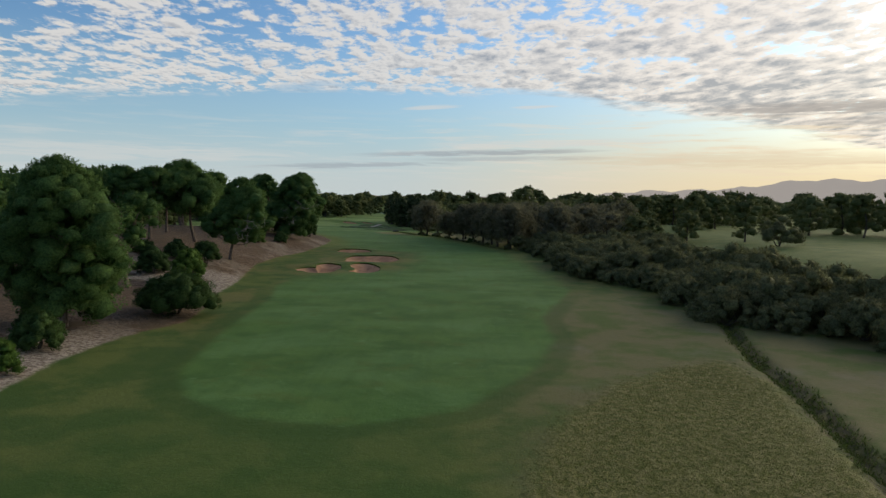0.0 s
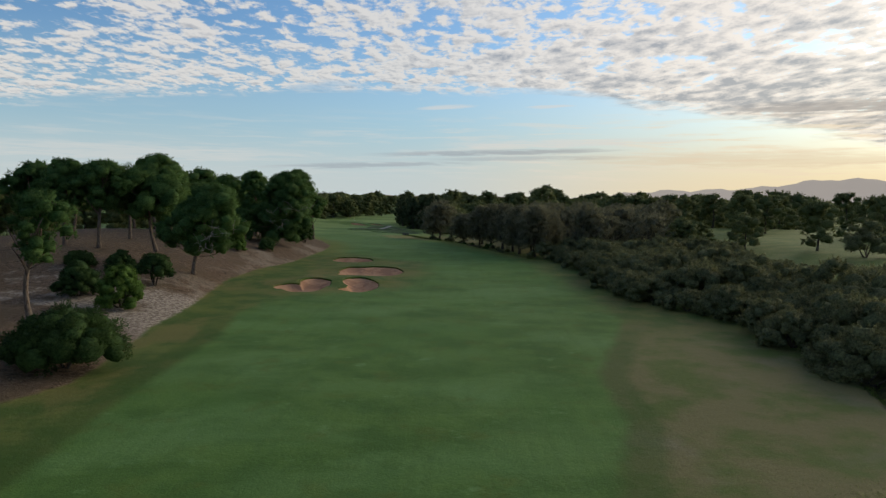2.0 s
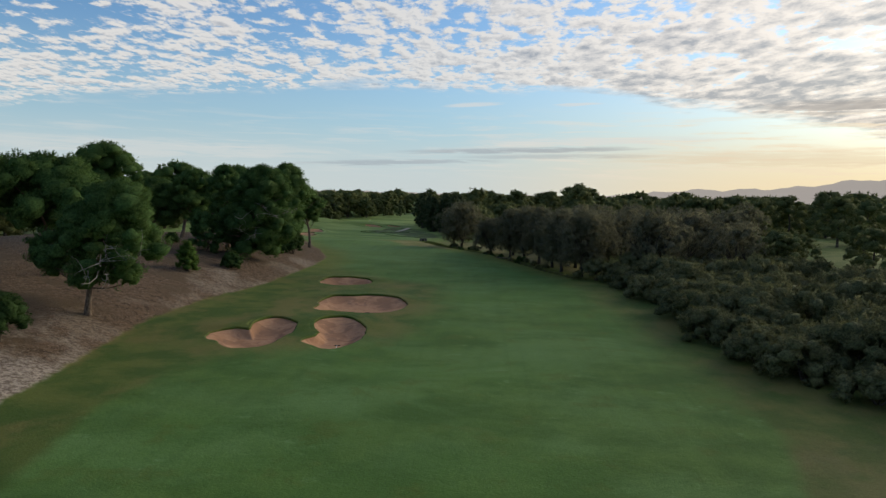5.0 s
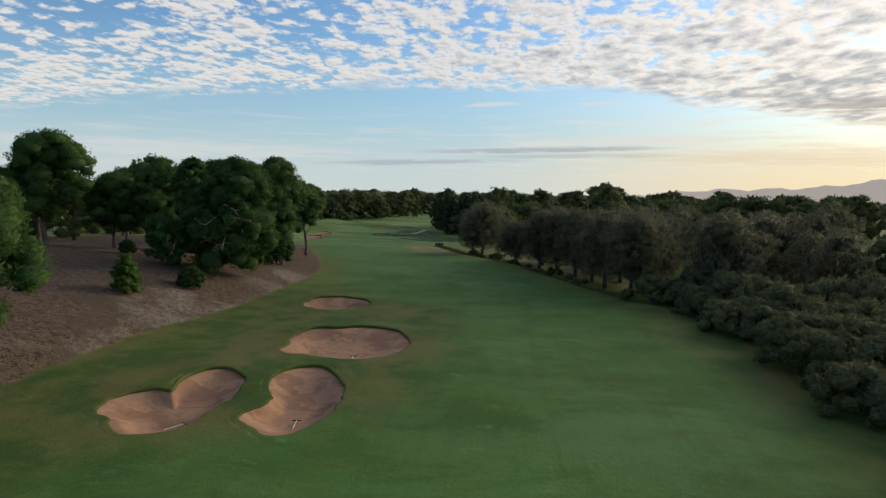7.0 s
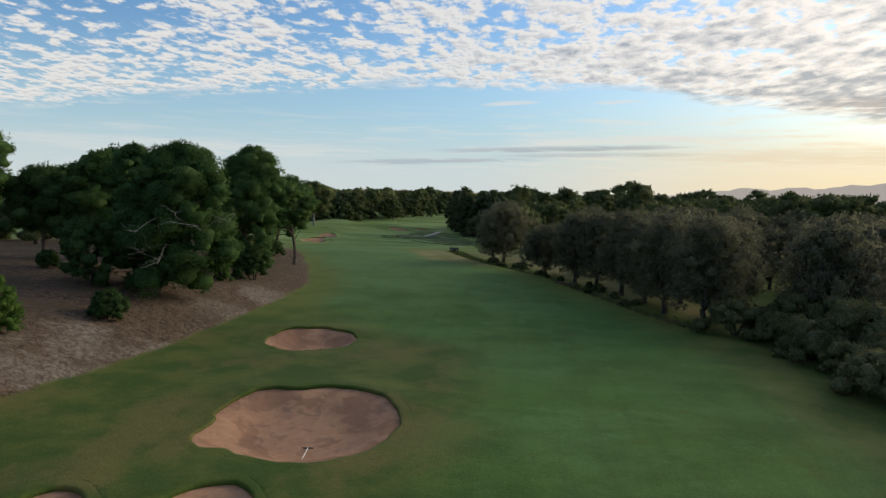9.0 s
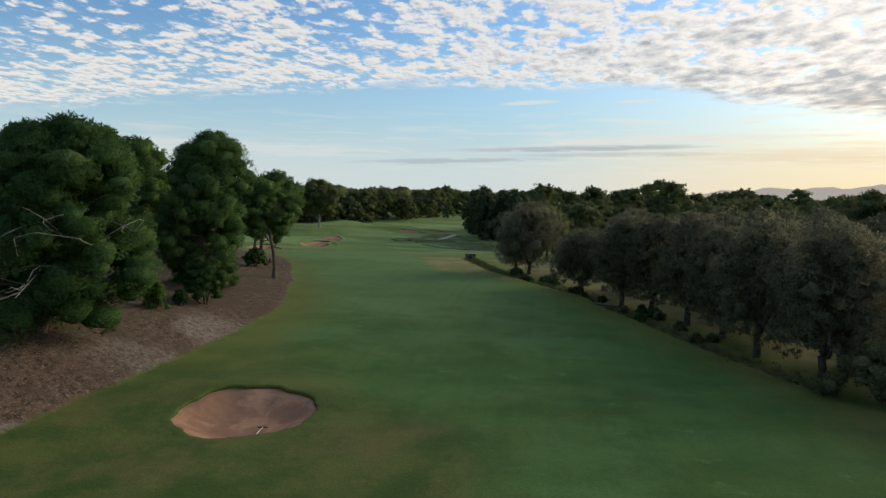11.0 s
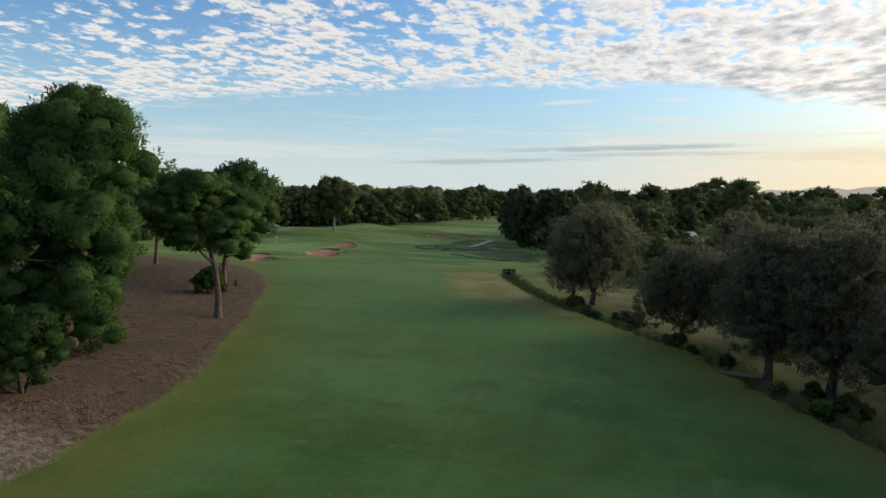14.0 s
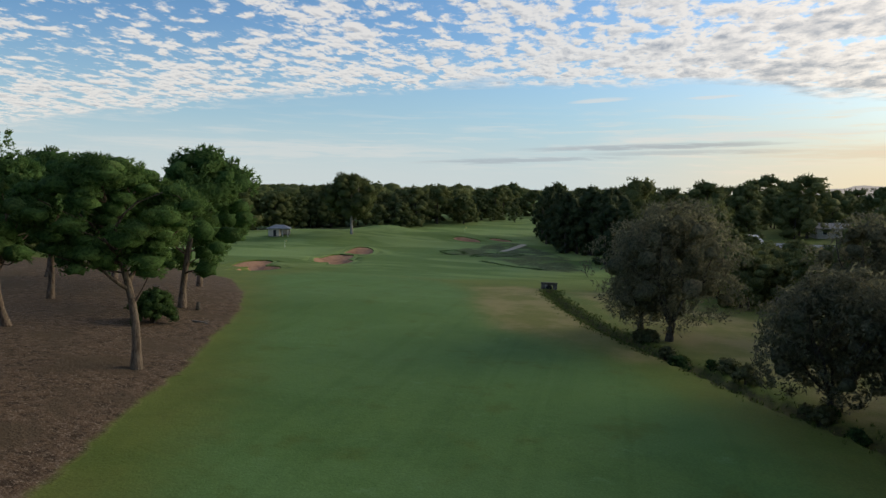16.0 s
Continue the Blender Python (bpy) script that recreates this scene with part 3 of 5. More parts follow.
def bunker(lobes, far):
    mx, my = middle(lobes)
    turns, rings = 110, 14
    a = np.arange(turns) * 2 * np.pi / turns
    rim = rim_of(lobes, a)
    rim = rim + 0.07 * np.sin(9 * a + mx) + 0.05 * np.sin(17 * a + my) + 0.03 * np.sin(31 * a)

    def ring(extra, scale=1.0):
        return mx + (rim * scale + extra) * np.cos(a), my + (rim * scale + extra) * np.sin(a)

    thing = new("bunker")
    thing.location = (mx, my, float(land(mx, my)))
    tagged(thing, "sand bunker with raked red-brown sand and a turf lip", "bunker", "bunkers along the fairway")
    base = np.array(thing.location)
    verts = []
    for k in range(rings):
        f = 1 - k / rings
        x, y = ring(0, f)
        z = sand_height(x, y, f, my)
        verts.append(np.stack([x, y, z], -1))
    tip = np.array([[mx, my, verts[-1][:, 2].mean()]])
    v = np.concatenate(verts + [tip]) - base
    faces, k = [], np.arange(turns)
    j = (k + 1) % turns
    for r in range(rings - 1):
        faces.append(np.stack([r * turns + k, r * turns + j, (r + 1) * turns + j, (r + 1) * turns + k], -1))
    last = (rings - 1) * turns
    faces.append(np.stack([last + k, last + j, np.full(turns, len(v) - 1), np.full(turns, len(v) - 1)], -1))
    me = bpy.data.meshes.new("sand")
    me.from_pydata(v.tolist(), [], [[int(c) for c in dict.fromkeys(f)] for f in np.concatenate(faces).tolist()])
    me.polygons.foreach_set("use_smooth", np.full(len(me.polygons), True))
    part("sand", me, SAND, thing)
    # the turf collar rolls over the rim and drops to the sand
    wide = 1.6 if far else 1.2
    loops = []
    for extra, lift in ((wide, -0.03), (wide * 0.5, 0.008), (0.2, 0.012), (0.03, 0.012), (-0.10, -0.01), (-0.17, -0.14), (0.02, -0.50)):
        x, y = ring(extra)
        loops.append(np.stack([x, y, turf(x, y) + lift], -1))
    w = np.concatenate(loops)
    f = np.concatenate([np.stack([r * turns + k, (r + 1) * turns + k, (r + 1) * turns + j, r * turns + j], -1) for r in range(len(loops) - 1)])
    me = mesh_of("lip", w - base, f, True)
    zones(me, w[:, 0], w[:, 1])
    part("lip", me, GROUND, thing, "grass lip")


ground()
for number, lobes in enumerate(BUNKERS):
    bunker(lobes, number > 3)


# ---- plants ----
class Soup:
    """Loose leaves and branch tubes, gathered for one mesh."""

    def __init__(self, seed):
        self.rng = np.random.default_rng(seed)
        self.v, self.n, self.quads, self.tris, self.count = [], [], [], [], 0

    def add(self, v, f, n=None):
        self.v.append(v)
        self.n.append(np.zeros_like(v) if n is None else n)
        (self.quads if f.shape[1] == 4 else self.tris).append(f + self.count)
        self.count += len(v)

    def mesh(self, name, rounded=False):
        """rounded: shaded by the normals of the clumps, as dense foliage is."""
        quads = np.concatenate(self.quads) if self.quads else np.zeros((0, 4), int)
        tris = np.concatenate(self.tris) if self.tris else np.zeros((0, 3), int)
        me = bpy.data.meshes.new(name)
        me.vertices.add(self.count)
        me.vertices.foreach_set("co", np.concatenate(self.v).astype(np.float32).ravel())
        me.loops.add(quads.size + tris.size)
        me.loops.foreach_set("vertex_index", np.concatenate([quads.ravel(), tris.ravel()]).astype(np.int32))
        me.polygons.add(len(quads) + len(tris))
        starts = np.concatenate([np.arange(len(quads)) * 4, quads.size + np.arange(len(tris)) * 3])
        me.polygons.foreach_set("loop_start", starts.astype(np.int32))
        me.polygons.foreach_set("use_smooth", np.full(len(starts), True))
        me.update(calc_edges=True)
        if rounded:
            n = np.concatenate(self.n)
            me.normals_split_custom_set_from_vertices(n / (np.linalg.norm(n, axis=1)[:, None] + 1e-9))
        return me

    def tube(self, points, radii, sides=7):
        points = np.array(points, float)
        ways = np.gradient(points, axis=0)
        rows = []
        for p, w, r in zip(points, ways, radii):
            w = w / (np.linalg.norm(w) + 1e-9)
            u = np.cross(w, (0.31, 0.95, 0.1))
            u /= np.linalg.norm(u)
            a = np.arange(sides) * 2 * np.pi / sides
            rows.append(p + r * (np.cos(a)[:, None] * u + np.sin(a)[:, None] * np.cross(w, u)))
        k = np.arange(sides)
        j = (k + 1) % sides
        self.add(np.concatenate(rows), np.concatenate([np.stack([r * sides + k, r * sides + j, (r + 1) * sides + j, (r + 1) * sides + k], -1) for r in range(len(rows) - 1)]))

    def branch(self, a, b, r0, r1, bend=0.12, steps=5, sides=6):
        a, b = np.array(a, float), np.array(b, float)
        u = np.linspace(0, 1, steps)[:, None]
        side = self.rng.normal(size=3) * np.linalg.norm(b - a) * bend
        self.tube(a + (b - a) * u + side * np.sin(u * np.pi) ** 1.0, np.linspace(r0, r1, steps), sides)

    def leaves(self, c, n, size, slim=0.6, loose=0.7, hang=0.0):
        """A small three-cornered spray at each place of c, facing about along n."""
        m = len(c)
        face = n + self.rng.normal(size=(m, 3)) * loose
        face /= np.linalg.norm(face, axis=1)[:, None] + 1e-9
        face = np.where((face * n).sum(1)[:, None] < 0, -face, face)
        t = self.rng.normal(size=(m, 3))
        t[:, 2] -= hang
        t -= (t * face).sum(1)[:, None] * face
        t /= np.linalg.norm(t, axis=1)[:, None] + 1e-9
        w = np.cross(face, t)
        s = size * self.rng.uniform(0.6, 1.45, (m, 1))
        v = np.stack([c - t * s * 0.45 + w * s * slim * 0.5, c - t * s * 0.45 - w * s * slim * 0.5, c + t * s * 0.6], 1).reshape(-1, 3)
        soft = n * 0.75 + face * 0.20 + (0, 0, 0.35)
        self.add(v, np.arange(3 * m).reshape(-1, 3), np.repeat(soft, 3, 0))

    def clump(self, centre, radii, count, size, slim=0.6, loose=0.7, hang=0.0, low=-0.45, shell=0.30):
        d = self.rng.normal(size=(count * 3 + 4, 3))
        d /= np.linalg.norm(d, axis=1)[:, None]
        d = d[d[:, 2] > low][:count]
        depth = 1.07 - shell * self.rng.random((len(d), 1)) ** 1.6
        self.leaves(np.array(centre) + d * depth * radii, d, size, slim, loose, hang)

    def lobe(self, centre, radii, tufts, leaves, size, tuft=0.6, slim=0.6, hang=0.0, low=-0.4, loose=0.45, inner=0.2):
        """A bough's end: many small tufts of leaves over a rounded form."""
        r = self.rng
        d = r.normal(size=(tufts * 3 + 6, 3))
        d /= np.linalg.norm(d, axis=1)[:, None]
        d = d[d[:, 2] > low][:tufts]
        c = np.array(centre) + d * np.array(radii) * (1.02 - inner * r.random((len(d), 1)) ** 1.7)
        e = r.normal(size=(len(d), leaves, 3))
        e /= np.linalg.norm(e, axis=2)[..., None]
        e = np.where(((e * d[:, None]).sum(2) < -0.3)[..., None], -e, e)
        big = tuft * r.uniform(0.6, 1.35, (len(d), 1, 1))
        p = c[:, None] + e * big * (1.0, 1.0, 0.8) * (1.05 - 0.6 * r.random((len(d), leaves, 1)))
        n = e * 0.55 + d[:, None] * 0.6
        n /= np.linalg.norm(n, axis=2)[..., None] + 1e-9
        self.leaves(p.reshape(-1, 3), n.reshape(-1, 3), size, slim, loose, hang)

    def sprays(self, c, n, size, fan=4, slim=0.25):
        """Bursts of slender needles: a fan of thin blades at each place of c, standing out along n."""
        m, r = len(c), self.rng
        way = n[:, None] * r.uniform(0.15, 0.9, (m, fan, 1)) + r.normal(size=(m, fan, 3)) * 0.62 + (0, 0, 0.10)
        way /= np.linalg.norm(way, axis=2)[..., None] + 1e-9
        side = np.cross(way, n[:, None] + r.normal(size=(m, fan, 3)) * 0.5)
        side /= np.linalg.norm(side, axis=2)[..., None] + 1e-9
        side = np.where((np.cross(way, side) * n[:, None]).sum(2)[..., None] < 0, -side, side)
        long = size * r.uniform(0.8, 2.1, (m, fan, 1))
        foot = c[:, None] - way * long * 0.35
        v = np.stack([foot + side * long * slim * 0.5, foot - side * long * slim * 0.5, foot + way * long], 2).reshape(-1, 3)
        soft = np.repeat((n[:, None] * 0.8 + way * 0.30 + (0, 0, 0.15)).reshape(-1, 3), 3, 0)
        self.add(v, np.arange(3 * m * fan).reshape(-1, 3), soft)

    def bough(self, centre, radii, size, cover=1.25, out=(0, 0, 1), fan=4):
        """A bough's end: an uneven gathering of small pads, each closed over with bursts of needles."""
        r, radii = self.rng, np.array(radii)
        fine = size < 0.45
        self.core(centre, radii, 7 if fine else 6, 4 if fine else 3, 0.74, 0.28)
        pads = 9 if fine else 6
        e = r.normal(size=(pads, 3)) + (0, 0, 0.25)
        e /= np.linalg.norm(e, axis=1)[:, None]
        at = e * r.uniform(0.50, 0.92, (pads, 1))
        wide = r.uniform(0.26, 0.52, pads)
        count = int(cover * 4.6 * radii[0] * (radii[0] + radii[2]) * 0.5 / (size * size)) + 6
        k = r.choice(pads, count, p=wide ** 2 / (wide ** 2).sum())
        d = r.normal(size=(count, 3))
        d /= np.linalg.norm(d, axis=1)[:, None]
        inward = (d * e[k]).sum(1) < -0.25
        d = np.where(inward[:, None], -d, d)
        n = d * 0.42 + e[k] * 0.36 + np.array(out) * 0.42
        n /= np.linalg.norm(n, axis=1)[:, None] + 1e-9
        self.sprays(np.array(centre) + (at[k] + d * (wide[k] * (1.28 - 0.75 * r.random(count) ** 1.3))[:, None]) * radii, n, size, fan)

    def core(self, centre, radii, sides=9, rings=4, fill=0.88, lumps=0.14):
        """The body of a clump: a rounded form with an uneven, tufted skin."""
        v = (np.arange(rings) + 0.35) / (rings - 0.1)
        lat = -1.1 + v * 2.25
        a = np.arange(sides) * 2 * np.pi / sides + self.rng.random()
        shape = np.concatenate([np.stack([np.cos(t) * np.cos(a + 0.35 * k), np.cos(t) * np.sin(a + 0.35 * k), np.full(sides, np.sin(t))], -1) for k, t in enumerate(lat)] + [np.array([[0, 0, 0.98]])])
        skin = shape * self.rng.uniform(1 - lumps, 1 + lumps, (len(shape), 1))
        k = np.arange(sides)
        j = (k + 1) % sides
        at = self.count
        self.add(np.array(centre) + skin * fill * np.array(radii), np.concatenate([np.stack([r * sides + k, r * sides + j, (r + 1) * sides + j, (r + 1) * sides + k], -1) for r in range(rings - 1)]), shape + (0, 0, 0.1))
        last = (rings - 1) * sides
        self.tris.append(np.stack([last + k, last + j, np.full(sides, rings * sides)], -1) + at)


def plant(name, x, y, label, category, group):
    thing = new(name)
    thing.location = (x, y, float(turf(np.array([x]), np.array([y]))[0]) - 0.05)
    return tagged(thing, label, category, group)


def pine(seed, height, radius, bare, lean=0.0, lobes=80, size=0.28, cover=1.2, dead=0, flat=0.74, lump=1.0):
    """Trunk and crown of a spreading pine: bare is the clear share of its height, lean the way its crown sits off its foot."""
    rng = np.random.default_rng(seed)
    wood, crown = Soup(seed), Soup(seed + 1)
    foot, top = np.zeros(3), np.array([lean, rng.normal() * 0.6, height * 0.86])
    u = np.linspace(0, 1, 9)[:, None]
    spine = foot + (top - foot) * u ** np.array([1.35, 1.35, 1.0]) + np.array([rng.normal() * 0.35, rng.normal() * 0.35, 0]) * np.sin(u * np.pi * 1.6)
    girth = 0.021 * height
    wood.tube(spine, girth * np.array([1.45, 1.0, 0.92, 0.85, 0.76, 0.62, 0.46, 0.3, 0.12]), 9)
    low = bare * height
    p1, p2, p3 = rng.uniform(0, 6.28, 3)
    at = 0.40 if bare > 0.3 else 0.30
    for i in range(lobes):
        v = ((i + rng.random()) / lobes) ** 0.8
        z = low + (height - low) * v
        wide = radius * (np.sqrt(max(0.05, 1 - ((v - at) / (1 - at)) ** 2)) if v > at else (0.62 if bare > 0.3 else 0.76) + (0.38 if bare > 0.3 else 0.24) * v / at)
        a = i * 2.39996 + rng.normal() * 0.3
        # boughs: the crown swells and draws in round the trunk
        wide *= 1 + 0.13 * np.sin(2 * a + p1 + 4 * v) + 0.12 * np.sin(3 * a + p2 - 7 * v) + 0.07 * np.sin(9 * v + p3)
        r = lump * np.clip(radius * rng.uniform(0.20, 0.42), 0.8, 2.9) * (0.85 if v > 0.9 else 1)
        inner = i % 4 == 3
        reach = max(0.0, wide - r * 0.75) * (rng.uniform(0.25, 0.65) if inner else rng.uniform(0.84, 1.06))
        k = np.clip(z / (height * 0.86), 0, 1)
        axis = np.array([np.interp(k, u[:, 0], spine[:, 0]), np.interp(k, u[:, 0], spine[:, 1]), 0])
        c = axis + np.array([np.cos(a) * reach, np.sin(a) * reach, min(z, height - r * 0.62)])
        body = np.array([r, r, r * rng.uniform(flat - 0.1, flat + 0.1)])
        crown.bough(c, body, size, 0.30 if inner else cover, (np.cos(a) * 0.9, np.sin(a) * 0.9, 1.1 * v - 0.1))
        if i % 3 == 0:
            s = max(0.0, z - rng.uniform(0.5, 0.25 * height))
            ks = np.clip(s / (height * 0.86), 0.25, 0.95)
            start = np.array([np.interp(ks, u[:, 0], spine[:, n]) for n in range(3)])
            wood.branch(start, c - (0, 0, r * 0.3), girth * 0.42 * (1.15 - ks), girth * 0.08, 0.10)
    if bare > 0.3:
        # the trunk forks into a few heavy limbs under the crown
        for j in range(5):
            ks = 0.44 + 0.05 * j
            start = np.array([np.interp(ks, u[:, 0], spine[:, n]) for n in range(3)])
            a = j * 2.5 + p1
            end = start + np.array([np.cos(a) * radius * 0.62, np.sin(a) * radius * 0.62, height * (0.20 + 0.03 * j)])
            wood.branch(start, end, girth * 0.52, girth * 0.14, 0.08)
    bare_boughs = []
    for i in range(dead):
        a, z = rng.uniform(4.3, 6.5), height * rng.uniform(0.28, 0.62)
        start = np.array([np.interp(z / (height * 0.86), u[:, 0], spine[:, 0]), 0, z])
        end = start + np.array([np.cos(a), np.sin(a), rng.uniform(-0.5, 0.2)]) * radius * rng.uniform(1.0, 1.25)
        snag = Soup(seed + 20 + i)
        snag.branch(start, end, 0.06, 0.02, 0.12)
        for _ in range(5):
            m = start + (end - start) * rng.uniform(0.6, 0.98)
            snag.branch(m, m + rng.normal(size=3) * (1.2, 1.2, 0.9), 0.03, 0.012, 0.2, 4, 4)
        bare_boughs.append(snag.mesh("dead_bough"))
    return wood.mesh("trunk"), crown.mesh("crown", True), *bare_boughs


def dome(seed, radius, height, lobes=26, size=0.2, ragged=0.25, stem=0.0, small=0.22, large=0.36, cover=0.9):
    """A bush: rounded clumps over a half dome, on a few short stems."""
    rng = np.random.default_rng(seed)
    wood, crown = Soup(seed), Soup(seed + 1)
    for i in range(4):
        a = i * 1.7 + rng.random()
        wood.branch((np.cos(a) * 0.12, np.sin(a) * 0.12, -0.1), (np.cos(a) * radius * 0.45, np.sin(a) * radius * 0.45, stem + (height - stem) * 0.55), 0.05 * height ** 0.6 + 0.02, 0.03)
    p1, p2 = rng.uniform(0, 6.28, 2)
    for i in range(lobes):
        v = (i + 0.5) / lobes
        a = i * 2.39996 + rng.normal() * 0.3
        up = v ** 0.9
        r = radius * rng.uniform(small, large)
        swell = 1 + ragged * (0.45 * np.sin(2 * a + p1) + 0.4 * np.sin(3 * a + p2 + 3 * up) + rng.normal() * 0.2)
        reach = max(0, (radius - r * 0.75)) * np.sqrt(max(0, 1 - up * up)) * swell
        z = stem + (height - stem - r * 0.6) * up * (1 + 0.4 * ragged * np.sin(a * 2 + p2) + rng.normal() * ragged * 0.15) + r * 0.35
        c, body = np.array((np.cos(a) * reach, np.sin(a) * reach, z)), np.array([r, r, r * 0.74])
        crown.bough(c, body, size, cover, (np.cos(a) * (1 - up), np.sin(a) * (1 - up), 0.3 + 0.7 * up))
    return wood.mesh("stem"), crown.mesh("crown", True)


def sheoak(seed, height, radius, tufts=18, leaves=16, size=0.5, clumps=34):
    """A fuzzy-crowned tree with forking dark limbs and hanging needles."""
    rng = np.random.default_rng(seed)
    wood, crown = Soup(seed), Soup(seed + 1)
    fork = height * rng.uniform(0.14, 0.2)
    wood.tube([(0, 0, -0.2), (0.03, 0, fork * 0.4), (rng.normal() * 0.15, rng.normal() * 0.15, fork)], [0.03 * height + 0.08, 0.028 * height, 0.024 * height], 9)
    tips = []
    for i in range(6):
        a = i * 1.05 + rng.normal() * 0.25
        mid = np.array([np.cos(a) * radius * 0.35, np.sin(a) * radius * 0.35, fork + (height - fork) * rng.uniform(0.25, 0.4)])
        wood.branch((0, 0, fork * 0.92), mid, 0.016 * height, 0.009 * height, 0.1)
        for _ in range(3):
            b = a + rng.normal() * 0.5
            tip = np.array([np.cos(b) * radius * rng.uniform(0.4, 0.85), np.sin(b) * radius * rng.uniform(0.4, 0.85), fork + (height - fork) * rng.uniform(0.45, 0.85)])
            wood.branch(mid, tip, 0.008 * height, 0.002 * height, 0.12)
            tips.append(tip)
    low = height * 0.26
    for i in range(clumps):
        v = (i + rng.random()) / clumps
        z = low + (height - low) * v
        wide = radius * (np.sqrt(max(0.06, 1 - ((v - 0.36) / 0.64) ** 2)) if v > 0.36 else 0.75 + 0.25 * v / 0.36)
        a = i * 2.39996 + rng.normal() * 0.4
        r = radius * rng.uniform(0.24, 0.42)
        reach = max(0, wide - r * 0.6) * (rng.uniform(0.65, 1.08) if i % 3 else rng.uniform(0.1, 0.6))
        c = np.array([np.cos(a) * reach, np.sin(a) * reach, min(z, height - r * 0.7)])
        crown.core(c, (r, r, r * 0.95), 6, 3, 0.40, 0.3)
        crown.lobe(c, (r, r, r * 1.05), tufts, leaves, size, r * 0.42, 0.36, 0.9, -1.1, 0.7)
    return wood.mesh("trunk"), crown.mesh("crown", True)


def stand(name, meshes, stuff, x, y, label, category, group, turn=0.0, scale=1.0, names=("trunk", "crown")):
    thing = plant(name, x, y, label, category, group)
    thing.rotation_euler = (0, 0, turn)
    thing.scale = (scale,) * 3
    for me, mat, n in zip(meshes, stuff, names):
        part(n, me, mat, thing)
    return thing


# ---- the pine grove: x, y, height, crown radius, clear share of the trunk, lean ----
PINES = [
    (-42.8, 75.6, 18.6, 6.4, 0.10, 0.3), (-49.6, 106, 15.2, 3.6, 0.45, 0.8), (-66.3, 152.5, 16.2, 4.5, 0.48, 1.2), (-72.7, 152.5, 16.0, 4.0, 0.42, 0.7),
    (-57.8, 157.5, 16.3, 6.9, 0.40, -2.0), (-72.5, 177, 15.2, 4.6, 0.45, 0.0), (-81.0, 209.0, 19.8, 7.0, 0.32, 0.0), (-74, 218, 13.8, 6.3, 0.30, 0.0),
    (-45.7, 145, 15.6, 6.2, 0.26, 3.6), (-54.5, 211, 17.6, 4.2, 0.26, 0.0), (-47.6, 203, 18.2, 6.7, 0.08, 4.0), (-50.8, 238.5, 21.5, 6.2, 0.03, 0.0),
    (-49.5, 259.9, 16.8, 5.8, 0.46, -2.2), (-65.3, 244.3, 20.2, 5.6, 0.36, 0.0),
]
PINES_BEHIND = [
    (-62.7, 284.7, 18.6, 6.6, 0.24, 3.4), (-87, 260, 21.8, 7.2, 0.30, 0.0), (-108, 281, 20.2, 6.6, 0.35, 0.0), (-71.1, 300.8, 16.6, 5.0, 0.34, 3.2), (-104, 308, 19.6, 5.6, 0.42, 0.0),
    (-93, 296, 16.0, 4.4, 0.42, -0.4), (-78, 281, 17.0, 5.4, 0.38, 0.0), (-84, 299, 16.5, 5.4, 0.34, 0.6), (-68.5, 266, 15.8, 4.8, 0.42, -0.6), (-54.5, 200, 7.8, 3.4, 0.10, 0.0), (-84, 162, 15.5, 6.2, 0.36, 0.0), (-91, 187, 16.5, 6.2, 0.36, 1.0), (-66, 92, 18.0, 6.0, 0.28, 0.0),
    (-72, 116, 17.0, 6.2, 0.32, 0.0), (-60, 64, 17.0, 5.5, 0.3, 0.0), (-96, 228, 17.5, 6.4, 0.3, 0.0), (-64.8, 219, 16.4, 5.4, 0.28, 0.0), (-82, 138, 15.5, 5.6, 0.3, 0.0), (-100, 150, 16.0, 6.0, 0.3, 0.0),
]
for n, (x, y, h, r, bare, lean) in enumerate(PINES + PINES_BEHIND):
    near = n < len(PINES)
    close = n in (0, 8, 10, 11, 12)
    made = pine(100 + 7 * n, h, r * 1.06, bare, lean, 24 if n == 1 else (130 if bare < 0.2 else 84) if close else (92 if bare < 0.2 else 50) if near else 36, (0.23 if close else 0.30) if near else 0.5, 1.05 if close else 0.92, 6 if n in (8, 10) else 0, 0.6 if n == 12 else 0.74, (0.74 if n == 12 else 0.88) if close else 1.0)
    looks = "tall pine with dense dark green foliage down to the litter" if bare < 0.2 else "umbrella-shaped pine with a clear trunk in the grove"
    stand("pine_tree", made, (BARK, PINE) + (PALE_BARK,) * 8, x, y, looks, "tree", "pines of the grove", 0.0, 1.0, ("trunk", "crown") + ("dead_bough",) * 8)

# ---- bushes under the pines: x, y, radius, height, kind ----
BUSHES = [
    (-40.1, 66.2, 2.6, 3.4, 0), (-38.6, 58, 1.7, 3.0, 1), (-79, 122, 3.0, 6.5, 1), (-34.8, 88, 5.0, 4.7, 2), (-43.7, 115.5, 3.0, 5.2, 1), (-51.5, 119.5, 3.0, 4.1, 0), (-53, 134, 2.4, 3.2, 0),
    (-46, 130.6, 2.8, 4.7, 3), (-45.7, 190, 1.9, 2.8, 0), (-60, 135, 2.3, 2.2, 0), (-49, 179, 1.9, 4.6, 1), (-64.5, 206, 1.5, 2.2, 0), (-44.9, 227.2, 2.6, 5.6, 2),
    (-59.8, 275.5, 2.2, 3.4, 0), (-46.3, 218.6, 1.3, 2.8, 1), (-46, 223.4, 1.0, 1.8, 0),
]
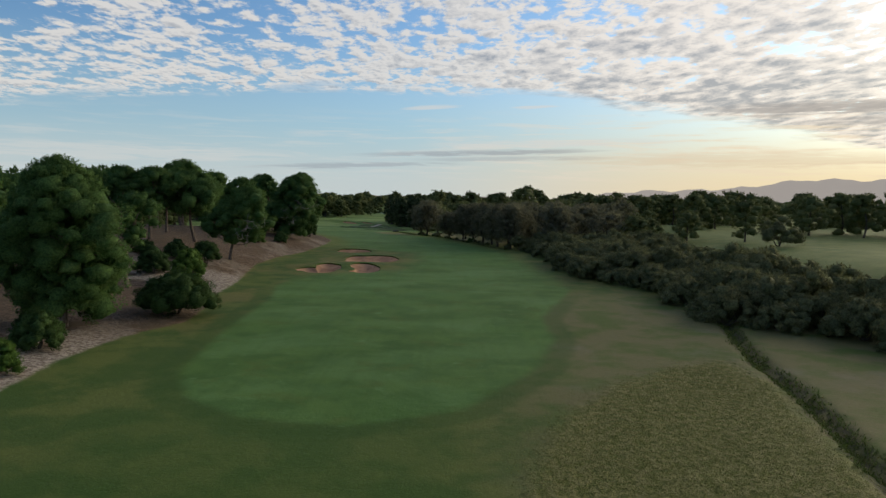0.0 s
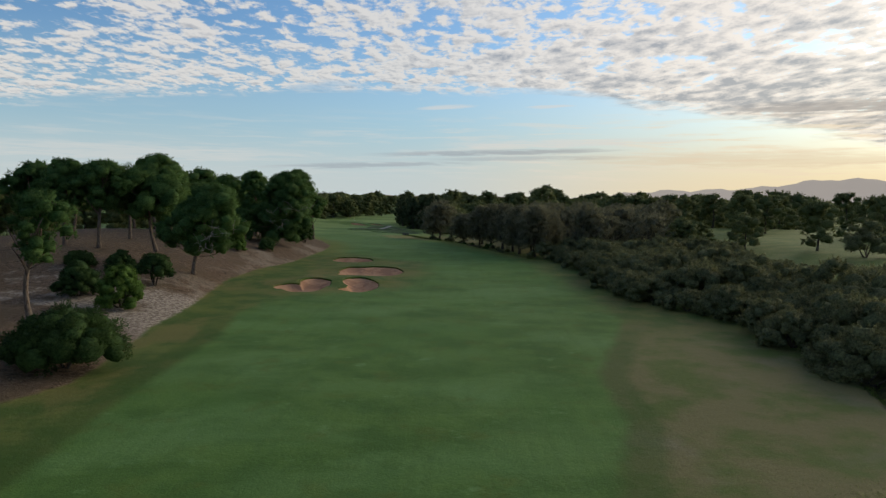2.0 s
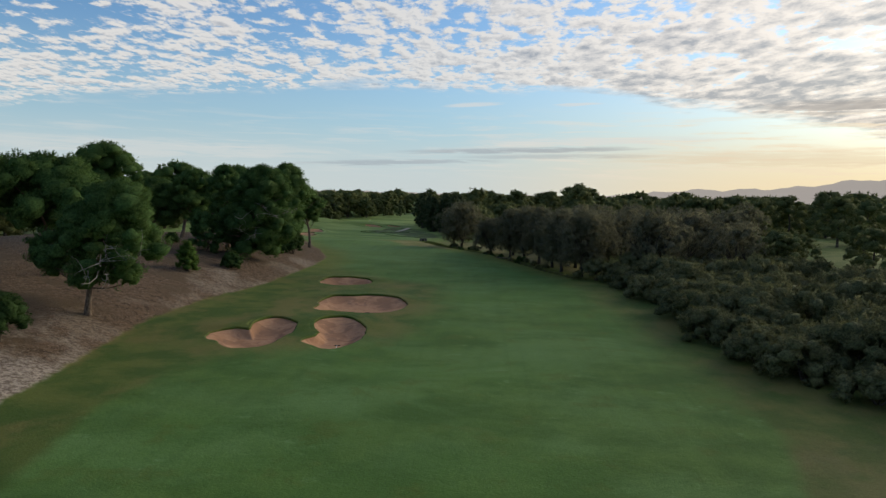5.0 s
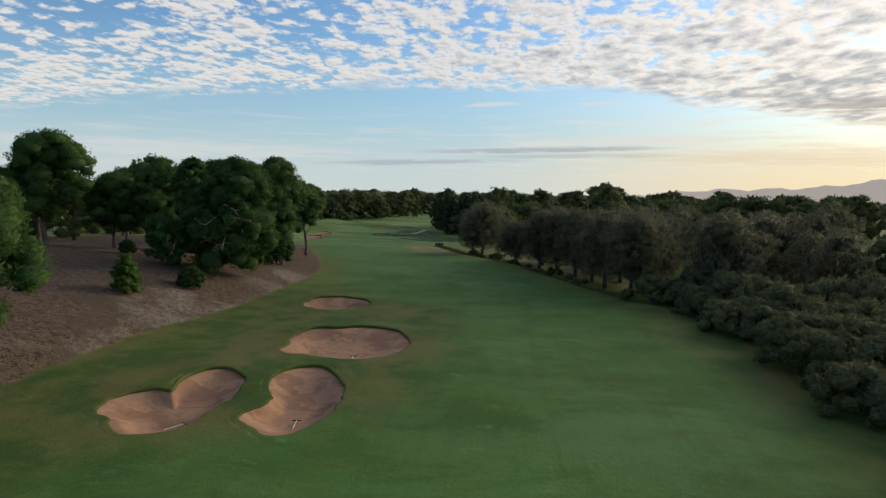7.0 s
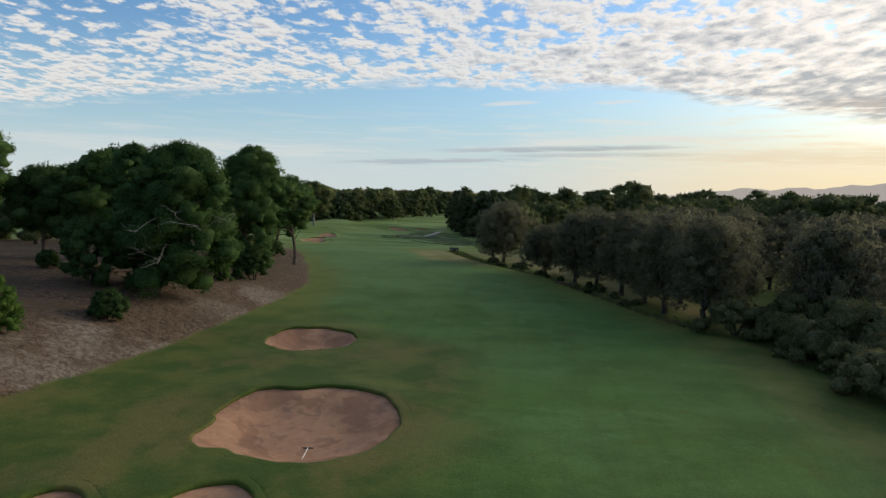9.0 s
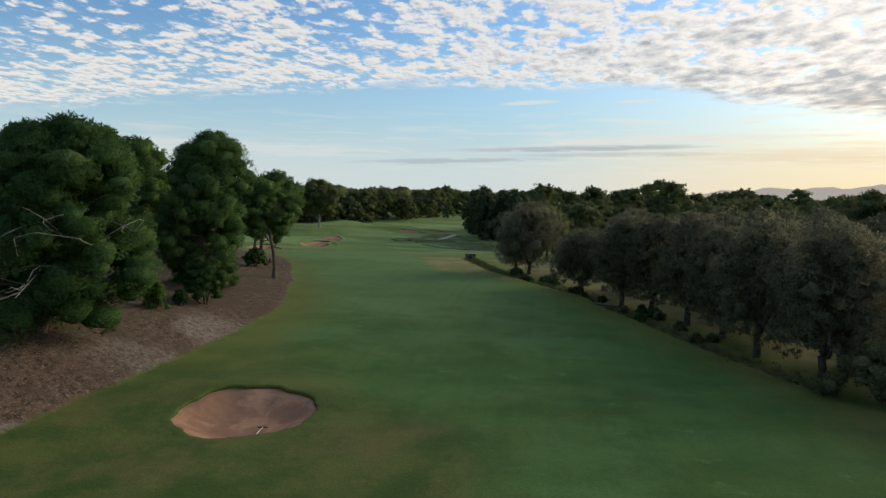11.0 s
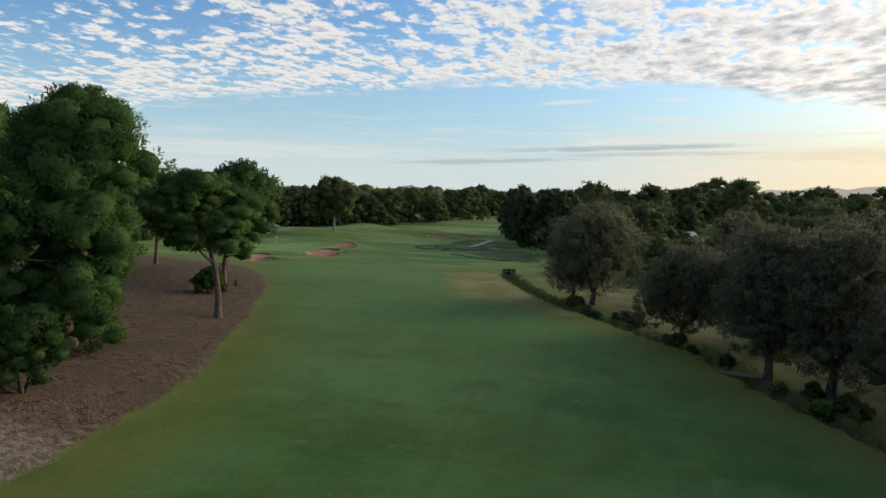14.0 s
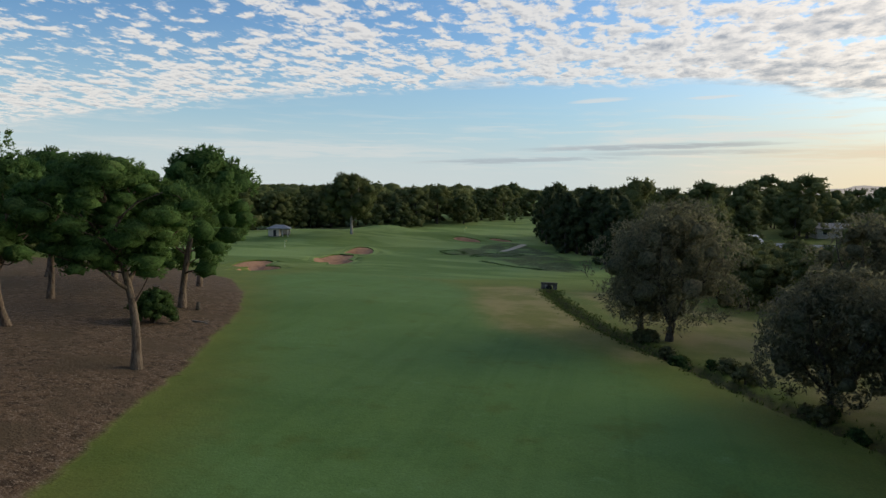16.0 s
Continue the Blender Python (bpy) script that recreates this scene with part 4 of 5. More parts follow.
for n, (x, y, r, h, kind) in enumerate(BUSHES):
    tall = (0.25, 0.1, 0.9, 1.4)[kind]
    made = dome(900 + 5 * n, r, h, 36, 0.17, 0.22 if kind < 3 else 0.1, tall, 0.24, 0.40, 1.3)
    words = ("dark green rounded bush on pine litter", "bright green young pine bush on sand", "dark spreading shrub with low branches", "clipped ball-shaped small tree on a thin trunk")[kind]
    stand("bush" if kind < 3 else "ball_tree", made, (GREY_BARK, BRIGHT if kind == 1 else BUSH), x, y, words, "bush", "bushes under the pines", 0, 1, ("stem", "crown"))

# ---- the row of sheoaks along the drain: x, y, height, crown radius ----
SHEOAKS = [
    (-6.9, 289.2, 13.9, 7.4), (-9.7, 293.5, 11.8, 4.6), (2.4, 267.4, 9.7, 5.6), (7.4, 252.2, 12.7, 4.4), (10.9, 247.6, 13.2, 4.6), (14.2, 240.0, 13.4, 5.0), (18.1, 224.5, 13.4, 5.2),
    (21.5, 216.5, 13.6, 5.4), (16.8, 233, 12.3, 4.8), (8.6, 262, 12.4, 5.0), (25.5, 222, 13.2, 5.4), (22.5, 234, 13.0, 5.2),
]
for n, (x, y, h, r) in enumerate(SHEOAKS):
    stand("sheoak_tree", sheoak(1500 + 3 * n, h, r, 24, 24, 0.34, 40), (GREY_BARK, OAK), x, y, "grey-brown fuzzy sheoak with forked dark trunk beside the drain", "tree", "sheoaks along the drain")
rng = np.random.default_rng(5)
KINDS = [sheoak(1700 + k, 12.5, 5.4, 11, 11, 0.62, 26) for k in range(4)]
for k in range(46):
    x, y = rng.uniform(14, 66), rng.uniform(206, 306)
    while x < 20 + (258 - y) * 0.32 or (x > 52 and y < 225):
        x, y = rng.uniform(14, 66), rng.uniform(206, 306)
    stand("sheoak_tree", KINDS[k % 4], (GREY_BARK, OAK), x, y, "grey-brown fuzzy sheoak in a dense stand", "tree", "sheoaks behind the row", rng.uniform(0, 6.28), rng.uniform(0.8, 1.12))

# ---- coastal scrub beside the rough ----
KINDS = [dome(2000 + 9 * k, 5.0, 5.0, 32, 0.34, 0.30, 0.3, 0.18, 0.34) for k in range(6)]
INNER = [dome(2060 + 9 * k, 5.2, 5.3, 22, 0.48, 0.30, 0.3, 0.2, 0.36) for k in range(4)]
spots = []
for y in np.arange(68, 214, 6.2):
    edge = np.interp(y, [p[1] for p in SCRUB_EDGE], [p[0] for p in SCRUB_EDGE])
    deep = np.interp(y, [66, 80, 95, 130, 170, 214], [10, 15, 24, 27, 34, 30])
    for x in np.arange(edge + 3.6, edge + deep, 6.6):
        spots.append((x + rng.uniform(-1.4, 1.4), y + rng.uniform(-1.6, 1.6), rng.uniform(0.72, 1.22) if x > edge + 4 else rng.uniform(0.6, 0.95), x > edge + 13))
for k, (x, y, s, deep) in enumerate(spots):
    stand("scrub_bush", INNER[k % 4] if deep else KINDS[k % 6], (GREY_BARK, SCRUB), x, y, "grey-green rounded coastal scrub bush in a thicket", "bush", "scrub thicket", rng.uniform(0, 6.28), s, ("stem", "crown"))

# ---- trees of the pasture and the woods further off ----
GUMS = [pine(2600 + 5 * k, 15, (7.0, 7.6, 6.6, 7.2, 8.0)[k], (0.12, 0.05, 0.15, 0.04, 0.09)[k], 0.0, 24, 0.80, 0.42, 0, 0.70) for k in range(5)]
PASTURE = [(95, 257, 13.5), (106, 264, 13), (83, 186, 11.5), (136, 231, 14.5), (145, 237, 14), (127, 239, 13), (151, 487, 21), (266, 500, 24), (176, 300, 15), (116, 302, 14), (192, 270, 16), (150, 332, 17), (212, 350, 18), (250, 420, 22), (230, 300, 17), (84, 282, 12), (120, 222, 13), (133, 214, 14), (152, 228, 15), (146, 212, 14), (75, 296, 13), (70, 310, 13)]
for k, (x, y, h) in enumerate(PASTURE):
    stand("pasture_tree", GUMS[k % 5], (GREY_BARK, GUM), x, y, "spreading dark tree standing in a pale pasture", "tree", "trees of the pasture", k * 1.3, h / 15)
stand("bush", dome(2900, 5.0, 6.5, 22, 0.35, 0.5, 0.9), (GREY_BARK, SCRUB), 84, 169, "open-branched shrub at the edge of the pasture", "bush", "", 0, 1, ("stem", "crown"))


def wood_of(name, count, inside, low, high, mats, label, group):
    made = 0
    while made < count:
        x, y = inside()
        if line_distance(np.array([x]), np.array([y]), DRAIN)[0] < 14 or (24 < x < 62 and 385 < y < 468):
            continue
        s = rng.uniform(low, high) / 15
        if y < 445 and 0.13 < (x + 12.5) / (y - 208.0) < 0.28:
            s = min(s, rng.uniform(0.42, 0.62))
        stand(name, GUMS[int(rng.integers(5))], mats, x, y, label, "tree", group, rng.uniform(0, 6.28), s)
        made += 1


def along(line, spread):
    def pick():
        k = rng.integers(len(line) - 1)
        u = rng.random()
        (ax, ay), (bx, by) = line[k], line[k + 1]
        return ax + (bx - ax) * u + rng.normal() * spread, ay + (by - ay) * u + rng.normal() * spread
    return pick


SPIRES = [pine(2700 + 5 * k, 15, (3.6, 4.2, 3.2)[k], 0.03, 0.0, 30, 0.6, 0.7, 0, 0.95) for k in range(3)]
for k in range(30):
    x, y = along([(-12, 386), (-20, 416), (-33, 446), (-38, 476)], 2.2)()
    stand("cypress_tree", SPIRES[k % 3], (GREY_BARK, CYPRESS), x, y, "tall dark evergreen in a dense windbreak", "tree", "dark windbreak", rng.uniform(0, 6.28), rng.uniform(1.02, 1.34))
wood_of("gum_tree", 16, along([(-185, 405), (-160, 448), (-128, 482)], 4), 9, 15, (PALE_BARK, GUM), "green gum tree in the belt behind the green", "belt behind the green")
wood_of("gum_tree", 34, along([(-170, 440), (-135, 484), (-100, 506), (-85, 540)], 11), 8, 19, (PALE_BARK, GUM), "green gum tree in the belt behind the green", "belt behind the green")
wood_of("gum_tree", 10, along([(-142, 462), (-118, 492), (-104, 500)], 4), 12, 17, (PALE_BARK, GUM), "green gum tree in the belt behind the green", "belt behind the green")
wood_of("gum_tree", 16, along([(-165, 432), (-138, 470), (-100, 492), (-80, 520), (-62, 560)], 4), 6, 10, (PALE_BARK, GUM), "low young gum in the belt behind the green", "belt behind the green")
wood_of("gum_tree", 24, along([(-85, 560), (-60, 620), (0, 640)], 14), 9, 20, (PALE_BARK, GUM), "green gum tree in the belt behind the green", "belt behind the green")
wood_of("woodland_tree", 90, lambda: (rng.uniform(-4, 120), rng.uniform(312, 475)), 10, 17, (GREY_BARK, GUM), "dark green tree in mixed woodland", "mixed woodland")
wood_of("woodland_tree", 46, along([(6, 318), (16, 340), (24, 368), (31, 392), (22, 420)], 6), 7.5, 10, (GREY_BARK, GUM), "low green tree filling the wood before the houses", "mixed woodland")
wood_of("pasture_tree", 46, lambda: (rng.uniform(118, 330), rng.uniform(310, 480)), 14, 19, (GREY_BARK, GUM), "dark broad tree closing the pasture", "woods beyond the pasture")
wood_of("scrub_tree", 5, lambda: (rng.uniform(56, 76), rng.uniform(190, 220)), 7.5, 10, (GREY_BARK, SCRUB), "low dark tree at the back of the scrub", "trees behind the scrub")
wood_of("pasture_tree", 16, lambda: (rng.uniform(64, 128), rng.uniform(292, 345)), 13, 17, (GREY_BARK, GUM), "dark broad tree closing the pasture", "woods beyond the pasture")
wood_of("woodland_tree", 60, lambda: (rng.uniform(-20, 200), rng.uniform(475, 600)), 13, 20, (GREY_BARK, GUM), "dark green tree in mixed woodland", "mixed woodland")
wood_of("gum_tree", 44, along([(-165, 100), (-150, 180), (-140, 260), (-150, 350), (-175, 420)], 9), 13, 18, (GREY_BARK, GUM), "dark tree standing beyond the grove", "trees beyond the grove")
stand("gum_tree", pine(2801, 20.0, 9.6, 0.34, 0.0, 60, 0.6), (PALE_BARK, GUM), -99, 431, "tall gum with a pale forked trunk beside the green", "tree", "")
for k, (x, y, h) in enumerate([(60, 500, 24), (86, 700, 28), (78, 705, 25), (96, 690, 24), (-5, 462, 23), (20, 470, 22), (110, 560, 21), (150, 590, 22), (45, 540, 20), (180, 540, 20), (70, 440, 18), (95, 470, 19)]):
    stand("gum_tree", GUMS[k % 5], (GREY_BARK, GUM), x, y, "tall gum rising above the woodland", "tree", "tall gums", k, h / 15)


def far_woods():
    soup = Soup(77)
    r = soup.rng
    for _ in range(900):
        y = r.uniform(600, 2000)
        x = r.uniform(-0.75, 0.85) * y
        h, w = r.uniform(11, 18), r.uniform(6, 12)
        z = float(land(x, y))
        for _ in range(3):
            c = (x + r.normal() * w * 0.4, y + r.normal() * w * 0.4, z + h * r.uniform(0.45, 0.75))
            soup.core(c, (w * 0.72, w * 0.72, h * 0.34), 6, 3)
            soup.clump(c, (w * 0.68, w * 0.68, h * 0.33), 22, 2.2)
    tagged(part("far_woods", soup.mesh("far_woods", True), GUM), "dark tree belts towards the horizon", "woods", "", "stuff")


far_woods()


def hills():
    m, g = material("hazy_hills")
    n = g.noise(g.place, 0.004, 4.0)
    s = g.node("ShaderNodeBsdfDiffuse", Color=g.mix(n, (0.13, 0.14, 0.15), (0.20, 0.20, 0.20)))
    # the air's haze is put in as a pale glow over the hills' own colour
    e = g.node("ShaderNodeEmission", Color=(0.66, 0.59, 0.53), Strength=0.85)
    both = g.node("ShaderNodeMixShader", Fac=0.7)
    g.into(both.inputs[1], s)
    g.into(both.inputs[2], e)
    g.into(g.out.inputs["Surface"], both)
    turn = np.radians(np.linspace(-60, 75, 240))
    deg = np.degrees(turn)
    rise = 16 + 78 * smooth(deg, 7, 22) + 60 * smooth(deg, 23, 30) + 9 * np.sin(deg * 0.55) * smooth(deg, 6, 20) + 7 * np.sin(deg * 1.9 + 1) + 3 * np.sin(deg * 4.3)
    rows = []
    for far, share in ((3700, 0.0), (3900, 0.45), (4150, 0.85), (4300, 1.0), (4500, 0.6)):
        wave = 1 + 0.10 * np.sin(deg * 2.7 + far)
        rows.append(np.stack([np.sin(turn) * far, np.cos(turn) * far, rise * share * (wave if share < 1 else 1) - 4], -1))
    k = np.arange(239)
    f = np.concatenate([np.stack([r * 240 + k, r * 240 + k + 1, (r + 1) * 240 + k + 1, (r + 1) * 240 + k], -1) for r in range(4)])
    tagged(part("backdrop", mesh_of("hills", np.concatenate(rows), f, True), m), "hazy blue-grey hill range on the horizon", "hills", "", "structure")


hills()


# ---- small things ----
METAL = plain_material("grey_metal", (0.30, 0.30, 0.30), (0.42, 0.42, 0.41), 6.0, 0.4, 0.5, 0.8)
WOOD = plain_material("weathered_wood", (0.07, 0.058, 0.045), (0.13, 0.108, 0.088), 5.0, 0.8)
WHITE = plain_material("white_paint", (0.70, 0.70, 0.68), (0.82, 0.82, 0.80), 3.0, 0.6)
CREAM = plain_material("cream_wall", (0.42, 0.37, 0.30), (0.56, 0.50, 0.41), 1.5, 0.85)
DARK = plain_material("dark_opening", (0.015, 0.015, 0.016), (0.03, 0.03, 0.03), 3.0, 0.5)
ROOF = plain_material("grey_roof", (0.17, 0.18, 0.19), (0.26, 0.27, 0.28), 2.0, 0.55)
CONCRETE = plain_material("stained_concrete", (0.06, 0.057, 0.05), (0.15, 0.145, 0.13), 1.6, 0.9, 0.2, 0.0, 0.05)
YELLOW = plain_material("yellow_cloth", (0.70, 0.62, 0.20), (0.80, 0.74, 0.36), 8.0, 0.8)


def box(bm, x, y, z, sx, sy, sz, bevel=0.0):
    made = bmesh.ops.create_cube(bm, size=1.0, matrix=Matrix.Translation((x, y, z)) @ Matrix.Diagonal((sx, sy, sz, 1)))
    if bevel:
        edges = {e for v in made["verts"] for e in v.link_edges}
        bmesh.ops.bevel(bm, geom=list(edges), offset=bevel, segments=2, affect="EDGES")


def rod(bm, a, b, r0, r1=None, sides=8):
    a, b = Vector(a), Vector(b)
    turn = (b - a).to_track_quat("Z", "Y").to_matrix().to_4x4()
    bmesh.ops.create_cone(bm, cap_ends=True, segments=sides, radius1=r0, radius2=r0 if r1 is None else r1, depth=(b - a).length, matrix=Matrix.Translation((a + b) / 2) @ turn)


def built(name, shape, mat, parent, label=""):
    bm = bmesh.new()
    shape(bm)
    me = bpy.data.meshes.new(name)
    bm.to_mesh(me)
    bm.free()
    return part(name, me, mat, parent, label)


def ground_at(x, y):
    return float(turf(np.array([float(x)]), np.array([float(y)]))[0])


def sand_at(x, y, lobes):
    mx, my = middle(lobes)
    f = math.hypot(x - mx, y - my) / rim_of(lobes, [math.atan2(y - my, x - mx)])[0]
    return float(sand_height(np.array([x]), np.array([y]), f, my)[0])


def rake(x, y, turn, lobes):
    thing = new("bunker_rake")
    thing.matrix_basis = pose(x, y, sand_at(x, y, lobes) + 0.10, 0, 0, turn)
    tagged(thing, "bunker rake with a pale handle lying on the sand", "rake", "rakes in the bunkers")
    built("handle", lambda bm: rod(bm, (0, 0, 0.03), (0, 1.75, 0.06), 0.028), WHITE, thing)
    head = built("head", lambda bm: box(bm, 0, 1.78, 0.05, 0.72, 0.07, 0.07, 0.015), DARK, thing, "black rake head")
    for k in range(9):
        built("tooth", lambda bm: rod(bm, (-0.32 + k * 0.08, 1.80, 0.03), (-0.32 + k * 0.08, 1.82, -0.05), 0.012, 0.006, 5), DARK, head)


rake(-25.9, 144.3, -32, BUNKERS[0])
rake(-16.6, 146.2, 8, BUNKERS[1])
rake(-16.4, 165.2, 6, BUNKERS[2])
rake(-24.2, 194.5, 5, BUNKERS[3])


def flag(x, y, height=2.2):
    thing = new("flagstick")
    thing.location = (x, y, ground_at(x, y))
    tagged(thing, "white flagstick with a small pale flag on the green", "flagstick", "flagsticks on the greens")
    built("pole", lambda bm: rod(bm, (0, 0, -0.1), (0, 0, height), 0.03, 0.02), WHITE, thing)

    def cloth(bm):
        rows = [[bm.verts.new((0.02 + 0.1 * i, 0.035 * math.sin(i * 1.3), height - 0.02 - j * 0.2 - 0.01 * i)) for j in range(3)] for i in range(7)]
        for p, q in zip(rows, rows[1:]):
            for j in range(2):
                bm.faces.new((p[j], p[j + 1], q[j + 1], q[j]))

    ob = built("flag", cloth, YELLOW, thing)
    ob.modifiers.new("thickness", "SOLIDIFY").thickness = 0.01


flag(-108.0, 399.8)
flag(-68.9, 475.2)


def pavilion(x, y):
    thing = new("pavilion")
    thing.matrix_basis = pose(x, y, ground_at(x, y), 0, 0, 14)
    tagged(thing, "small cream shelter with a hipped grey roof beside the green", "hut")

    def walls(bm):
        box(bm, -1.6, 1.6, 1.2, 3.6, 0.2, 2.6)
        box(bm, -3.3, 0, 1.2, 0.2, 3.0, 2.6)
        box(bm, 0.1, 0, 1.2, 0.2, 3.0, 2.6)
        box(bm, -1.6, -1.6, 1.2, 3.6, 0.2, 2.6)
        box(bm, 1.7, 1.6, 1.2, 3.0, 0.2, 2.6)

    built("wall", walls, CREAM, thing)
    for px in (1.4, 3.1):
        built("post", lambda bm: box(bm, px, -1.6, 1.2, 0.16, 0.16, 2.6, 0.02), WHITE, thing)
    built("bench", lambda bm: box(bm, 1.7, 1.1, 0.45, 2.4, 0.45, 0.1, 0.02), WOOD, thing)

    def hip(bm):
        low = [bm.verts.new(c) for c in ((-3.9, -2.3, 2.45), (3.7, -2.3, 2.45), (3.7, 2.3, 2.45), (-3.9, 2.3, 2.45))]
        edge = [bm.verts.new((v.co.x, v.co.y, 2.62)) for v in low]
        top = [bm.verts.new((-1.4, 0, 3.8)), bm.verts.new((1.2, 0, 3.8))]
        bm.faces.new(low[::-1])
        for i in range(4):
            bm.faces.new((low[i], low[(i + 1) % 4], edge[(i + 1) % 4], edge[i]))
        bm.faces.new((edge[0], edge[1], top[1], top[0]))
        bm.faces.new((edge[1], edge[2], top[1]))
        bm.faces.new((edge[2], edge[3], top[0], top[1]))
        bm.faces.new((edge[3], edge[0], top[0]))

    built("roof", hip, ROOF, thing)
    built("door", lambda bm: box(bm, -1.2, -1.715, 1.05, 0.95, 0.05, 2.05, 0.01), DARK, thing)


pavilion(-121.0, 421.5)


def house(x, y, turn, long, deep, wall_mat, roof_mat):
    thing = new("house")
    thing.matrix_basis = pose(x, y, ground_at(x, y), 0, 0, turn)
    tagged(thing, "low pale house with a grey gabled roof among trees", "house", "houses in the woodland")
    built("wall", lambda bm: box(bm, 0, 0, 1.8, long, deep, 4.0), wall_mat, thing)

    def gable(bm):
        e, h = deep / 2 + 0.5, long / 2 + 0.4
        for s in (-1, 1):
            a = [(-h, s * e, 3.6), (h, s * e, 3.6), (h, 0, 5.6), (-h, 0, 5.6)]
            v = [bm.verts.new(c) for c in a] + [bm.verts.new((c[0], c[1], c[2] + 0.18)) for c in a]
            for f in ((0, 1, 2, 3), (7, 6, 5, 4), (0, 4, 5, 1), (1, 5, 6, 2), (2, 6, 7, 3), (3, 7, 4, 0)):
                bm.faces.new([v[i] for i in f])

    built("roof", gable, roof_mat, thing)
    for k in range(3):
        px = (k - 1) * long * 0.3
        w = built("window", lambda bm: box(bm, px, -deep / 2 - 0.02, 2.0, 1.7, 0.08, 1.2, 0.02), WHITE, thing)
        built("pane", lambda bm: box(bm, px, -deep / 2 - 0.07, 2.0, 1.5, 0.02, 1.0), DARK, w)


def culvert(x, y, turn):
    thing = new("culvert")
    thing.matrix_basis = pose(x, y, ground_at(x, y) + 0.05, 0, 0, turn)
    tagged(thing, "dark concrete culvert mouth at the head of the drain", "culvert")

    def face(bm):
        box(bm, -1.05, 0, 0.1, 0.7, 0.35, 1.9, 0.03)
        box(bm, 1.05, 0, 0.1, 0.7, 0.35, 1.9, 0.03)
        box(bm, 0, 0, 0.87, 1.5, 0.34, 0.4, 0.03)

    built("headwall", face, CONCRETE, thing)
    built("capping", lambda bm: box(bm, 0, 0, 1.12, 3.0, 0.55, 0.14, 0.03), CONCRETE, thing)
    built("pipe", lambda bm: rod(bm, (0, 0.2, 0.05), (0, 3.0, 0.05), 0.62, None, 16), DARK, thing, "dark pipe mouth")


culvert(-23.6, 335.2, 8)


def crossing(x, y, turn):
    thing = new("footbridge")
    thing.matrix_basis = pose(x, y, float(land(x, y)) + 0.02, 0, 0, turn)
    tagged(thing, "flat plank crossing over the drain", "footbridge")
    for k in range(5):
        built("plank", lambda bm: box(bm, 0, -0.56 + k * 0.28, 0.08, 3.4, 0.25, 0.07, 0.01), WOOD, thing)
    for s in (-0.5, 0.5):
        built("beam", lambda bm: box(bm, 0, s, -0.02, 3.6, 0.14, 0.14, 0.01), WOOD, thing)


crossing(5.4, 253.0, -14)


def stump(x, y):
    thing = new("tree_stump")
    thing.location = (x, y, ground_at(x, y) - 0.05)
    tagged(thing, "short grey weathered stump standing in pine litter", "stump")
    soup = Soup(31)
    soup.tube([(0, 0, 0), (0.02, 0.01, 0.35), (0.05, 0, 0.95), (0.05, 0, 1.0)], [0.36, 0.26, 0.22, 0.02], 10)
    part("wood", soup.mesh("wood"), GREY_BARK, thing)


stump(-60.6, 284.8)


def fallen_bough(x, y, turn):
    thing = new("fallen_bough")
    thing.matrix_basis = pose(x, y, ground_at(x, y) + 0.06, 0, 0, turn)
    tagged(thing, "bleached broken bough lying on pine litter", "branch")
    soup = Soup(33)
    soup.branch((-1.3, 0, 0.02), (1.3, 0.1, 0.05), 0.10, 0.05, 0.05)
    part("wood", soup.mesh("wood"), PALE_BARK, thing)
    twig = Soup(34)
    twig.branch((0.3, 0.05, 0.05), (0.9, 0.7, 0.12), 0.045, 0.02, 0.05)
    part("twig", twig.mesh("twig"), PALE_BARK, thing)


fallen_bough(-56.5, 279.0, -20)
house(25.5, 447, 20, 14, 8, WHITE, METAL)
house(39, 415, -10, 20, 9, WHITE, ROOF)
house(70, 505, 8, 15, 9, CREAM, ROOF)
house(15, 520, -25, 14, 8, CREAM, ROOF)


